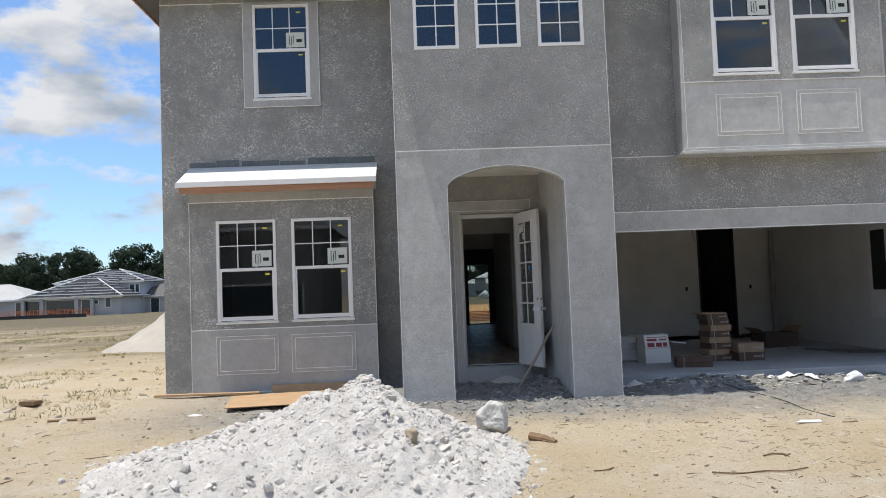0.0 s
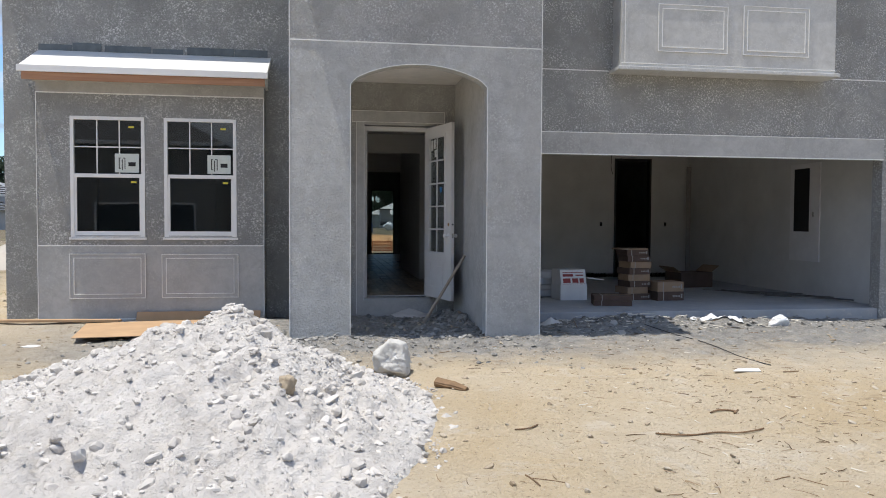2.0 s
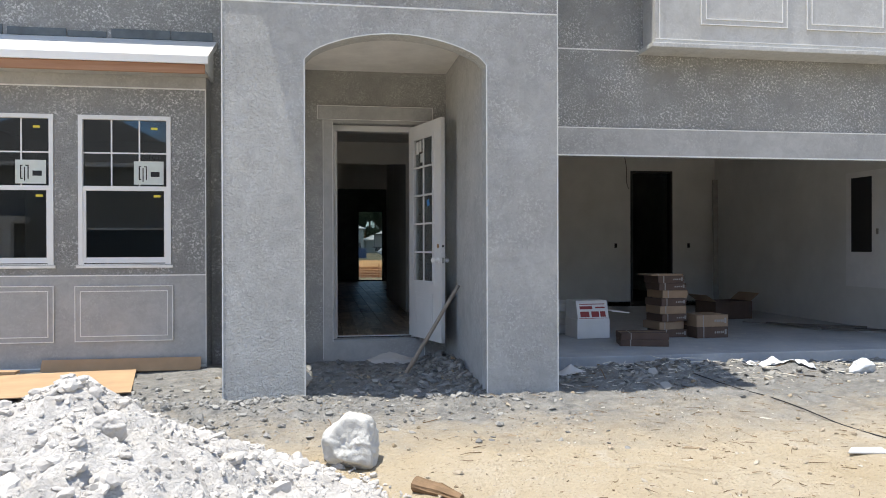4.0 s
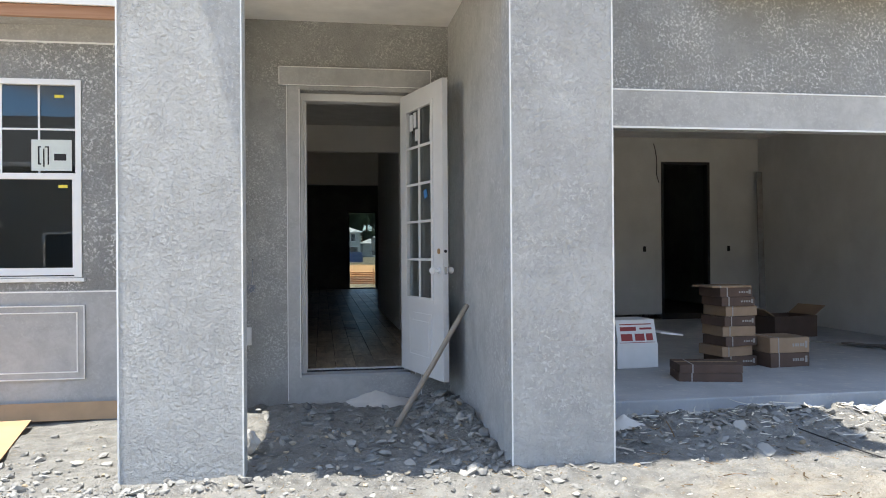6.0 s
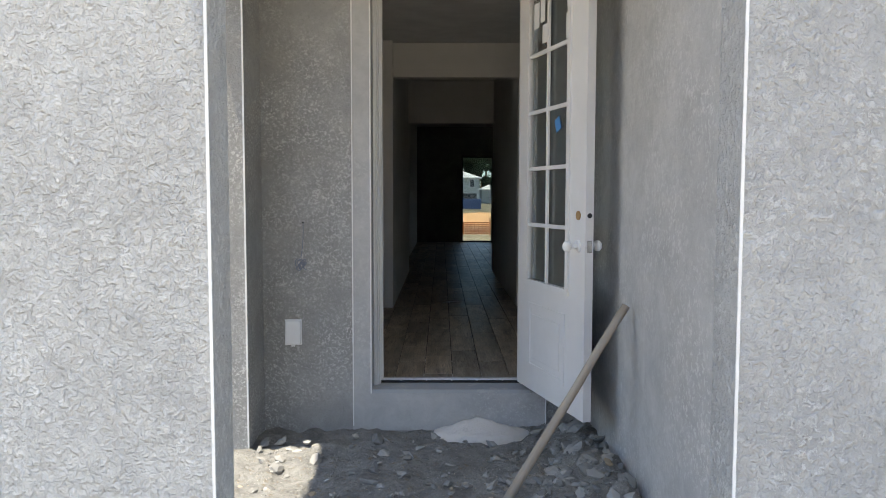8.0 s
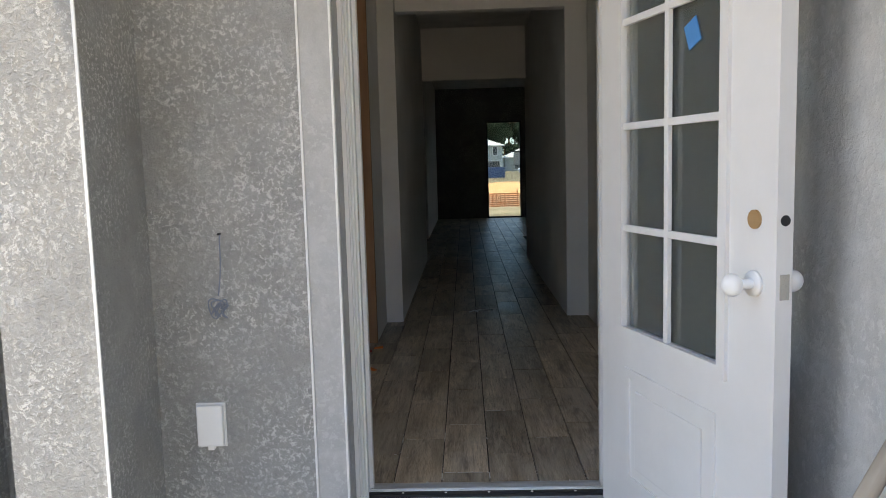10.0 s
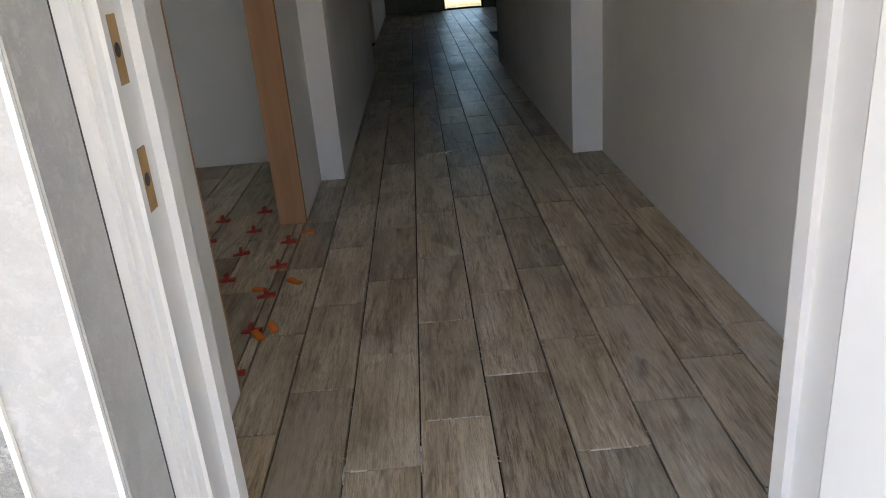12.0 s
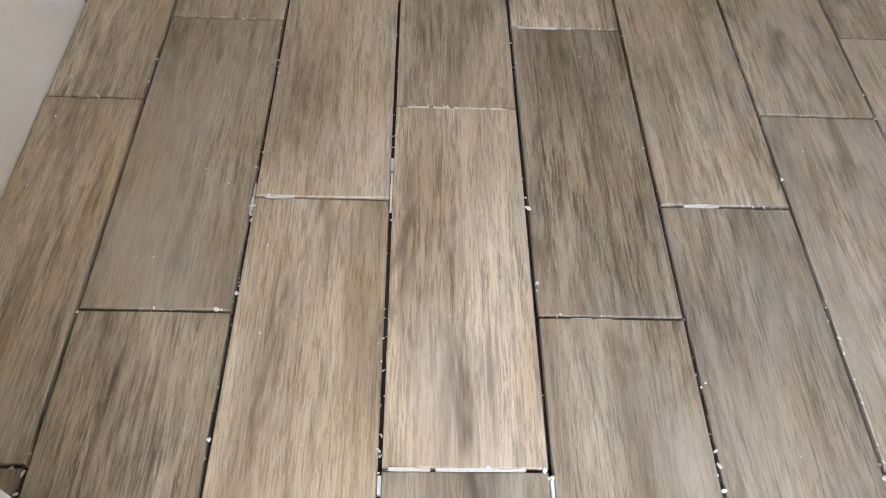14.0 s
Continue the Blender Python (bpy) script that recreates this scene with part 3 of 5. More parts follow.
        if q < 6:
            z += math.exp(-q) * h * (0.75 + 0.9 * noise.noise((x * 5.3, y * 5.3, 3.1)))
    return z


# banked mortar droppings: centre, reach and height
BANKS = ((3.9, 10.65, 0.9, 0.33, 0.13), (5.2, 10.85, 0.8, 0.2, 0.09), (-0.9, 9.6, 0.6, 0.4, 0.1), (2.0, 11.3, 0.16, 0.9, 0.12), (0.3, 9.75, 0.5, 0.2, 0.06), (2.4, 9.75, 0.5, 0.2, 0.07), (1.2, 9.65, 0.5, 0.25, 0.05))
gx, gy = graded(-5.0, 8.0, 0.045, 2600), graded(1.0, 12.6, 0.045, 2600)
gv = []
for y in gy:
    for x in gx:
        inside = -3.9 < x < 8.5 and y > 12.75 and y < 27.1 or (2.8 < x < 8.4 and 11.3 < y < 27.1)
        far_off = abs(x) > 60 or abs(y) > 70
        z = -0.25 if inside else (0 if far_off else relief(x, y))
        gv.append((x, y, z))
nx, ny = len(gx), len(gy)
gf = [(j * nx + i, j * nx + i + 1, (j + 1) * nx + i + 1, (j + 1) * nx + i) for j in range(ny - 1) for i in range(nx - 1)]
gm = bpy.data.meshes.new("ground")
gm.from_pydata(gv, [], gf)
gm.materials.append(SOIL)
gm.shade_smooth()
tagged(new("ground", gm), "pale tan sandy building-site soil with ruts and debris", "ground", kind="structure")


# ---- stucco joints, beads and panels ----
def bead(name, x0, x1, y, z0, z1, parent=None, t=0.006):
    return finish(name, boxed(x0, x1, y - t, y, z0, z1), BEAD, parent)


def trim(name, label, *bars):
    """One run of white vinyl bead; bars are (x0, x1, y, z0, z1)."""
    bm = bmesh.new()
    for x0, x1, y, z0, z1 in bars:
        box(bm, x0, x1, y - 0.006, y, z0, z1)
    return tagged(finish(name, bm, BEAD), label, "bead", kind="structure")


B = 0.009
trim("trim_tower_joint", "thin white control joint across the tower", (-0.16, 2.74, YA, 3.395, 3.395 + 0.013))
trim("trim_tower_corner", "thin white corner bead", (-0.162, -0.153, YA, -0.1, TOP))
trim("trim_tower_corner", "thin white corner bead", (2.733, 2.742, YA, -0.1, TOP))
trim("trim_arch_corner", "thin white corner bead", (0.512, 0.521, YA, -0.1, 2.93))
trim("trim_arch_corner", "thin white corner bead", (2.088, 2.097, YA, -0.1, 2.93))
trim("trim_arch_corner", "thin white corner bead", (0.124, 0.133, 11.93, 0.0, 2.72))
bm = bmesh.new()
for i in range(24):
    p = [(0.52 + 1.57 * a, 2.93 + 0.24 * math.sin(math.pi * a) ** 0.62) for a in (i / 24, (i + 1) / 24)]
    prism(bm, [(p[0][0], p[0][1]), (p[1][0], p[1][1]), (p[1][0], p[1][1] + 0.009), (p[0][0], p[0][1] + 0.009)], "y", YA - 0.006, YA)
tagged(finish("trim_arch", bm, BEAD), "thin white bead round the arch", "bead", kind="structure")
trim("trim_bay_joint", "thin white control joint above the windows", (-3.57, -0.61, YB, 3.075, 3.09))
trim("trim_bay_joint", "thin white control joint below the windows", (-3.57, -0.61, YB, 1.03, 1.043))
trim("trim_bay_corner", "thin white corner bead", (-3.575, -3.567, YB, 0.0, 3.08))
trim("trim_bay_corner", "thin white corner bead", (-0.619, -0.61, YB, 0.0, 3.08))
trim("trim_bay_base", "white weep screed along the base", (-3.57, -0.61, YB, 0.03, 0.045))
trim("trim_garage_joint", "thin white control joint over the garage", (2.74, 4.0, YG, 3.395, 3.408))
trim("trim_garage_joint", "thin white control joint over the garage", (7.06, 8.35, YG, 3.395, 3.408))
trim("trim_garage_band", "white bead over the garage band", (2.95, 8.05, YG - 0.014, 2.575, 2.586))
trim("trim_garage_band", "white bead under the garage band", (2.95, 8.05, YG - 0.014, 2.285, 2.3))
trim("trim_box_bay", "white bead between smooth and rough stucco", (4.02, 7.05, YBAY - 0.012, 4.413, 4.427))
trim("trim_box_bay", "white bead along the foot of the box bay", (4.02, 7.05, YBAY, 3.45, 3.46))
trim("trim_box_bay", "white bead on the corner of the box bay", (4.055, 4.064, YBAY - 0.012, 3.45, 6.45))
trim("trim_upper_window", "thin white bead round the upper window", (-2.73, -2.72, YC - 0.02, 4.7, 6.5), (-1.47, -1.46, YC - 0.02, 4.7, 6.5), (-2.73, -1.46, YC - 0.02, 4.7, 4.71))
trim("trim_upper_joint", "thin white control joint under the eave", (-4.12, -2.73, YC, 6.49, 6.502), (-1.46, -0.16, YC, 6.49, 6.502))
wall("trim_upper_window_band", "y", -2.72, -1.47, 4.71, 6.5, YC - 0.02, YC, STUCCO_SMOOTH, [W3], "smooth stucco band round the upper window", "trim")
# smooth bands of the window bay
wall("trim_bay_apron", "y", -3.57, -0.61, -0.05, 1.03, YB - 0.004, YB, STUCCO_SMOOTH, (), "smooth stucco apron under the windows", "trim")
wall("trim_bay_frieze", "y", -3.57, -0.61, 3.09, 3.3, YB - 0.004, YB, STUCCO_SMOOTH, (), "smooth stucco frieze over the windows", "trim")


def panel(x0, x1, z0, z1, y, face=STUCCO_SMOOTH):
    """A raised stucco panel edged by two white beads."""
    p = thing("stucco_panel", "raised smooth stucco panel edged with two white beads", "wall panel", "stucco panels", "structure")
    part("field", boxed(x0, x1, y - 0.012, y, z0, z1), face, p)
    for name, g in (("outer_bead", 0.0), ("inner_bead", 0.055)):
        part(name, holed(bmesh.new(), "y", x0 + g, x1 - g, z0 + g, z1 - g, y - 0.02, y - 0.012, [(x0 + g + 0.009, x1 - g - 0.009, z0 + g + 0.009, z1 - g - 0.009)]), BEAD, p)


panel(-3.17, -2.19, 0.32, 0.93, YB - 0.004)
panel(-1.98, -0.96, 0.32, 0.925, YB - 0.004)
panel(4.51, 5.48, 3.615, 4.23, YBAY, STUCCO_PALE)
panel(5.7, 6.65, 3.61, 4.26, YBAY, STUCCO_PALE)

INK = mat("black_print", (0.015, 0.015, 0.016), 0.6)
FILM = plain("sticker_film", (0.62, 0.66, 0.62), 0.5, 0.04, 20)
YELLOW = mat("yellow_tag", (0.7, 0.62, 0.08), 0.6)


def window(name, x0, x1, z0, z1, y, cols=3, rows=2, hung=True, label="", sticker=True):
    w = thing(name, label, "window", "house windows", "structure")
    f = 0.045
    x0, x1, z0, z1 = x0 + 0.003, x1 - 0.003, z0 + 0.003, z1 - 0.003
    part("window_frame", holed(bmesh.new(), "y", x0, x1, z0, z1, y - 0.012, y + 0.07, [(x0 + f, x1 - f, z0 + f, z1 - f)]), WHITE, w)
    zm = z0 + (z1 - z0) * 0.515 if hung else z0 + f
    ix0, ix1 = x0 + f, x1 - f
    if hung:
        part("meeting_rail", boxed(ix0, ix1, y - 0.002, y + 0.05, zm - 0.03, zm + 0.02, 0.004), WHITE, w)
        part("sash", holed(bmesh.new(), "y", ix0, ix1, z0 + f, zm - 0.03, y + 0.004, y + 0.045, [(ix0 + 0.03, ix1 - 0.03, z0 + f + 0.035, zm - 0.031)]), WHITE, w)
        p = part("pane", boxed(ix0 + 0.03, ix1 - 0.03, y + 0.02, y + 0.026, z0 + f + 0.035, zm - 0.03), GLASS, w)
        p.visible_shadow = False
        part("vent_slot", boxed(x0 + 0.06, x1 - 0.06, y - 0.016, y - 0.012, z0 + 0.012, z0 + 0.02), BLACK, w)
        part("window_sill", boxed(x0 - 0.02, x1 + 0.02, y - 0.022, y - 0.005, z0 - 0.035, z0 - 0.003, 0.004), BEAD, w)
        tag = part("tag", boxed(ix1 - 0.14, ix1 - 0.07, y + 0.016, y + 0.019, zm - 0.1, zm - 0.075), YELLOW, w, "small yellow tag")
    zu = zm + 0.02 if hung else zm
    p = part("pane", boxed(ix0, ix1, y + 0.03, y + 0.036, zu, z1 - f), GLASS, w)
    p.visible_shadow = False
    if hung:
        part("tag", boxed(ix1 - 0.17, ix1 - 0.1, y + 0.026, y + 0.029, z1 - f - 0.1, z1 - f - 0.075), YELLOW, w, "small yellow tag")
    for i in range(1, cols):
        xx = ix0 + (ix1 - ix0) * i / cols
        part("muntin", boxed(xx - 0.008, xx + 0.008, y + 0.024, y + 0.03, zu, z1 - f), WHITE, w)
    for j in range(1, rows):
        zz = zu + (z1 - f - zu) * j / rows
        part("muntin", boxed(ix0, ix1, y + 0.022, y + 0.029, zz - 0.008, zz + 0.008), WHITE, w)
    if sticker:
        sx, sz = ix1 - 0.345, zu + 0.02
        s = part("sticker", boxed(sx, sx + 0.31, y + 0.014, y + 0.018, sz, sz + 0.255), FILM, w, "pale film sticker with black printed marks")
        bm = bmesh.new()
        for a, b, c, d in ((0.05, 0.062, 0.05, 0.2), (0.05, 0.075, 0.19, 0.2), (0.05, 0.075, 0.05, 0.06), (0.09, 0.1, 0.03, 0.18), (0.125, 0.135, 0.05, 0.2), (0.105, 0.13, 0.19, 0.2),
                           (0.175, 0.268, 0.085, 0.14)):
            box(bm, sx + a, sx + b, y + 0.011, y + 0.014, sz + c, sz + d)
        part("print", bm, INK, s)
    return w


window("window_1", *W1, YB, label="white vinyl single-hung window with divided upper sash")
window("window_2", *W2, YB, label="white vinyl single-hung window with divided upper sash")
window("window_3", *W3, YC, label="white upper-storey single-hung window with sticker")
for i, t in enumerate(TW):
    window("window_%d" % (4 + i), *t, YA, 2, 4, False, "small fixed white tower window with grid", False)
window("window_7", *B1, YBAY - 0.012, label="white single-hung window in the box bay")
window("window_8", *B2, YBAY - 0.012, label="white single-hung window in the box bay")

# ---- lean-to roof over the window bay ----
r = thing("bay_roof", "unfinished lean-to roof of white boards over raw pine", "roof", kind="structure")
part("deck", prism(bmesh.new(), [(11.86, 3.30), (12.6, 3.64), (12.6, 3.72), (11.86, 3.365)], "x", -3.66, -0.54), PLY, r)
part("drip_edge", boxed(-3.67, -0.53, 11.835, 11.86, 3.285, 3.37, 0.004), WHITE, r)
part("fascia", boxed(-3.62, -0.57, 11.865, 11.905, 3.19, 3.284), PINE_X, r, "raw pine fascia board")
part("soffit", boxed(-3.6, -0.58, 11.905, 12.21, 3.22, 3.25), STUCCO_SMOOTH, r)
for xx in (-3.6, -0.62):
    part("rake", prism(bmesh.new(), [(11.905, 3.25), (12.6, 3.25), (12.6, 3.63), (11.905, 3.3)], "x", xx, xx + 0.04), PLY, r)
f = thing("flashing_strip", "torn dark grey membrane strip above the bay roof", "flashing", kind="structure")
rng = random.Random(4)
xx = -3.66
while xx < -0.6:
    ln = rng.uniform(0.35, 0.7)
    part("membrane", boxed(xx, min(xx + ln, -0.54), 12.588 - rng.uniform(0, 0.006), 12.6, 3.72, 3.775 + rng.uniform(0, 0.06)), MEMBRANE, f)
    xx += ln + rng.uniform(0.0, 0.06)

# ---- front door and its frame, set back from the stucco ----
YF = 12.424
d = thing("door_frame", "white door frame with moulded brick casing and sill", "door frame", kind="structure")
for n, a, b in (("jamb", 0.786, 0.822), ("jamb", 1.703, 1.743)):
    part(n, boxed(a, b, YF + 0.03, 12.59, FLOOR - 0.015, 2.70), DOORWHITE, d)
part("head", boxed(0.786, 1.743, YF + 0.03, 12.59, 2.70, 2.738), DOORWHITE, d)
for n, a, b in (("stop", 0.822, 0.836), ("stop", 1.689, 1.703)):
    part(n, boxed(a, b, YF + 0.105, YF + 0.145, FLOOR, 2.7), DOORWHITE, d)
def moulding(xa, xb):
    bm = bmesh.new()
    w = xb - xa
    prism(bm, [(xa, YF + 0.004), (xa, YF), (xa + w * 0.34, YF), (xa + w * 0.4, YF + 0.006), (xa + w * 0.52, YF + 0.003), (xa + w * 0.6, YF + 0.012), (xa + w * 0.74, YF + 0.009),
               (xa + w * 0.86, YF + 0.02), (xb, YF + 0.02), (xb, YF + 0.035), (xa, YF + 0.035)], "z", FLOOR - 0.03, 2.735)
    return bm
part("brick_mould", moulding(0.785, 0.828), DOORWHITE, d)
bm = moulding(-1.764, -1.70)
bmesh.ops.scale(bm, verts=bm.verts, vec=(-1, 1, 1))
part("brick_mould", bm, DOORWHITE, d)
for zz in (1.19, 1.347):
    m_ = part("strike_mortice", boxed(0.8215, 0.8235, YF + 0.045, YF + 0.075, zz - 0.04, zz + 0.04), HOLEWOOD, d, "bare chiselled strike mortice")
    part("bore", tube(bmesh.new(), (0.8236, YF + 0.06, zz), (0.822, YF + 0.06, zz), 0.009, seg=12), BLACK, m_)
part("caulk_line", boxed(0.7835, 0.786, YF - 0.004, YF + 0.002, FLOOR, 2.73), INK, d, "dark gap beside the moulding")
part("head_mould", boxed(0.785, 1.743, YF + 0.001, YF + 0.03, 2.695, 2.761, 0.006), DOORWHITE, d)
SILLM = mat("mill_sill", (0.62, 0.62, 0.61), 0.35, 0.6, 0.5)
bm = bmesh.new()
box(bm, 0.8, 1.72, YD + 0.193, YD + 0.265, FLOOR - 0.03, FLOOR + 0.006, 0.003)
for i in range(6):
    box(bm, 0.822, 1.703, YD + 0.202 + i * 0.0075, YD + 0.2055 + i * 0.0075, FLOOR + 0.006, FLOOR + 0.0105)
part("door_sill", bm, SILLM, d, "ribbed pale aluminium door sill")
part("sill_base", boxed(0.784, 1.741, YD - 0.01, YD + 0.193, FLOOR - 0.05, FLOOR - 0.008), CONCRETE, d, "dusty grey step below the sill")
part("sill_gasket", boxed(0.822, 1.703, YD + 0.16, YD + 0.192, FLOOR - 0.008, FLOOR + 0.003), BLACK, d)
for i in range(5):
    part("sill_screw", tube(bmesh.new(), (0.95 + 0.16 * i, YD + 0.177, FLOOR + 0.002), (0.95 + 0.16 * i, YD + 0.177, FLOOR + 0.0045), 0.005, seg=8), WHITE, d)

tagged(finish("trim_door_return", boxed(0.7832, 0.7862, YD - 0.011, YF - 0.005, FLOOR - 0.02, 2.76), STUCCO_SMOOTH), "smooth stucco return of the door recess", "trim", kind="structure")
trim("trim_door_casing", "thin white bead of the door surround", (0.668, 0.675, YD - 0.012, 0.05, 2.8), (0.776, 0.783, YD - 0.012, 0.25, 2.77))
trim("trim_door_casing", "thin white bead of the door surround", (1.835, 1.842, YD - 0.012, 0.05, 2.8), (1.782, 1.789, YD - 0.012, 0.25, 2.77))
wall("trim_door_surround", "y", 0.668, 1.842, 0.02, 2.8, YD - 0.012, YD, STUCCO_SMOOTH, [(0.783, 1.782, FLOOR - 0.03, 2.77)], "smooth stucco band round the door", "trim")
wall("trim_door_head", "y", 0.605, 1.94, 2.8, 2.965, YD - 0.03, YD, STUCCO_SMOOTH, (), "smooth stucco head band over the door", "trim")
trim("trim_door_head", "thin white bead of the door head", (0.605, 1.94, YD - 0.03, 2.957, 2.965), (0.605, 1.94, YD - 0.03, 2.8, 2.807), (0.605, 0.612, YD - 0.03, 2.8, 2.965), (1.933, 1.94, YD - 0.03, 2.8, 2.965))

door = thing("front_door", "open white glazed front door with ten panes", "door", at=pose(1.675, 12.40, 0.302, 0, 0, -74.1))
LW, LH, TH = 0.894, 2.43, 0.044
GX0, GX1, GZ0, GZ1 = 0.125, 0.715, 0.62, 2.30
part("leaf", holed(bmesh.new(), "y", 0, LW, 0, LH, 0, TH, [(GX0 + 0.02, GX1 - 0.02, GZ0 + 0.02, GZ1 - 0.02)]), DOORWHITE, door)
part("glazing_frame", holed(bmesh.new(), "y", GX0, GX1, GZ0, GZ1, -0.011, 0.008, [(GX0 + 0.035, GX1 - 0.035, GZ0 + 0.035, GZ1 - 0.035)]), DOORWHITE, door)
part("glazing_frame", holed(bmesh.new(), "y", GX0, GX1, GZ0, GZ1, TH - 0.008, TH + 0.011, [(GX0 + 0.035, GX1 - 0.035, GZ0 + 0.035, GZ1 - 0.035)]), DOORWHITE, door)
ax, bx, az, bz = GX0 + 0.035, GX1 - 0.035, GZ0 + 0.035, GZ1 - 0.035
for i in range(2):
    for j in range(5):
        p = part("pane", boxed(ax + (bx - ax) * i / 2 + 0.001, ax + (bx - ax) * (i + 1) / 2 - 0.001, 0.018, 0.024, az + (bz - az) * j / 5 + 0.001, az + (bz - az) * (j + 1) / 5 - 0.001), DOORGLASS, door)
        p.visible_shadow = False
for yy in (-0.006, TH - 0.009):
    part("muntin", boxed((ax + bx) / 2 - 0.011, (ax + bx) / 2 + 0.011, yy, yy + 0.015, az, bz, 0.003), DOORWHITE, door)
    for j in range(1, 5):
        zz = az + (bz - az) * j / 5
        part("muntin", boxed(ax, bx, yy + 0.001, yy + 0.014, zz - 0.011, zz + 0.011, 0.003), DOORWHITE, door)
bm = holed(bmesh.new(), "y", 0.17, 0.67, 0.13, 0.52, -0.006, 0.002, [(0.20, 0.64, 0.16, 0.49)])
box(bm, 0.235, 0.605, -0.005, 0.002, 0.195, 0.455, 0.004)
part("lower_panel", bm, DOORWHITE, door)
bm = bmesh.new()
tube(bm, (0.817, -0.006, 1.045), (0.817, 0.0, 1.045), 0.023, seg=24)
part("deadbolt_bore", bm, HOLEWOOD, door, "bare bored hole for the deadbolt")
for s in (-1, 1):
    bm = bmesh.new()
    y0 = 0 if s < 0 else TH
    tube(bm, (0.817, y0, 0.89), (0.817, y0 + s * 0.01, 0.89), 0.032, 0.03, 20)
    tube(bm, (0.817, y0, 0.89), (0.817, y0 + s * 0.04, 0.89), 0.013, 0.012, 14)
    bmesh.ops.create_uvsphere(bm, u_segments=18, v_segments=12, radius=0.028, matrix=Matrix.Translation((0.817, y0 + s * 0.062, 0.89)) @ Matrix.Diagonal((1, 0.85, 1, 1)))
    part("knob", bm, WHITE, door, "round knob wrapped in white film", True)
part("latch_plate", boxed(LW - 0.001, LW + 0.002, 0.01, 0.035, 0.86, 0.92), METAL, door)
part("edge_bore", tube(bmesh.new(), (LW - 0.002, 0.022, 1.045), (LW + 0.0015, 0.022, 1.045), 0.013, seg=16), BLACK, door)
PAPER = plain("white_paper", (0.66, 0.66, 0.65), 0.7, 0.05, 20)
BLUETAPE = mat("blue_tape", (0.06, 0.22, 0.5), 0.7)
for a, b, c, e in ((0.18, 0.25, 2.1, 2.24), (0.27, 0.33, 2.12, 2.25), (0.3, 0.36, 2.0, 2.1), (0.62, 0.67, 2.13, 2.25), (0.61, 0.67, 1.97, 2.1)):
    part("sticker", boxed(a, b, 0.014, 0.0165, c, e), PAPER, door, "small white paper label")
part("tape", boxed(-0.03, 0.03, 0.013, 0.016, -0.035, 0.035, 0, Matrix.Translation((0.52, 0, 1.53)) @ Matrix.Rotation(radians(-22), 4, "Y")), BLUETAPE, door, "scrap of blue tape")

# ---- porch things ----
c = thing("outlet_cover", "white plastic outlet cover on the stucco", "outlet cover")
part("cover", boxed(0.264, 0.355, YD - 0.028, YD, 0.55, 0.695, 0.006), WHITE, c)
part("base_plate", boxed(0.258, 0.361, YD - 0.008, YD, 0.544, 0.70, 0.003), WHITE, c)
part("latch_tab", boxed(0.3, 0.32, YD - 0.026, YD - 0.004, 0.538, 0.552), WHITE, c)

WIRE = mat("grey_blue_wire", (0.2, 0.23, 0.29), 0.5)


def cable(name, pts, radius, material, label, category, parent=None):
    cu = bpy.data.curves.new(name, "CURVE")
    cu.dimensions, cu.bevel_depth, cu.bevel_resolution, cu.resolution_u = "3D", radius, 2, 5
    sp = cu.splines.new("NURBS")
    sp.points.add(len(pts) - 1)
    for p, q in zip(sp.points, pts):
        p.co = (*q, 1)
    sp.use_endpoint_u, sp.order_u = True, 3
    me = bpy.data.meshes.new_from_object(bpy.data.objects.new(name, cu))
    me.materials.clear()
    me.materials.append(material)
    ob = new(name, me)
    if parent:
        ob.parent = parent
        return tagged(ob, label)
    return tagged(ob, label, category)


bell = thing("doorbell_wire", "loose grey-blue doorbell wire hanging from the stucco", "wire")
cable("lead", [(0.375, YD, 1.285), (0.378, YD - 0.02, 1.27), (0.377, YD - 0.014, 1.2), (0.37, YD - 0.012, 1.12), (0.362, YD - 0.014, 1.075)], 0.0022, WIRE, "", "", bell)
rng = random.Random(9)
tang = [(0.362 + rng.uniform(-0.045, 0.045), YD - 0.018 - rng.uniform(0, 0.03), 1.045 + rng.uniform(-0.055, 0.045)) for _ in range(26)]
cable("tangle", tang, 0.0022, WIRE, "", "", bell)
part("nail", tube(bmesh.new(), (0.375, YD - 0.02, 1.285), (0.375, YD, 1.285), 0.004), BLACK, bell)

bm = tube(bmesh.new(), (0, 0, 0), (0, 0, 1.06), 0.021, 0.019, 16)
bmesh.ops.subdivide_edges(bm, edges=[e for e in bm.edges if abs(e.verts[0].co.z - e.verts[1].co.z) > 0.5], cuts=6)
for v in bm.verts:
    v.co += Vector((noise.noise(v.co * 3), noise.noise(v.co * 3 + Vector((5, 0, 0))), 0)) * 0.004
a, b = Vector((1.49, 11.10, 0.06)), Vector((2.072, 11.27, 0.955))
ob = tagged(finish("wooden_pole", bm, HANDLE, smooth=True), "weathered round wooden pole leaning on the porch wall", "pole")
ob.matrix_world = Matrix.Translation(a) @ (b - a).to_track_quat("Z", "Y").to_matrix().to_4x4()


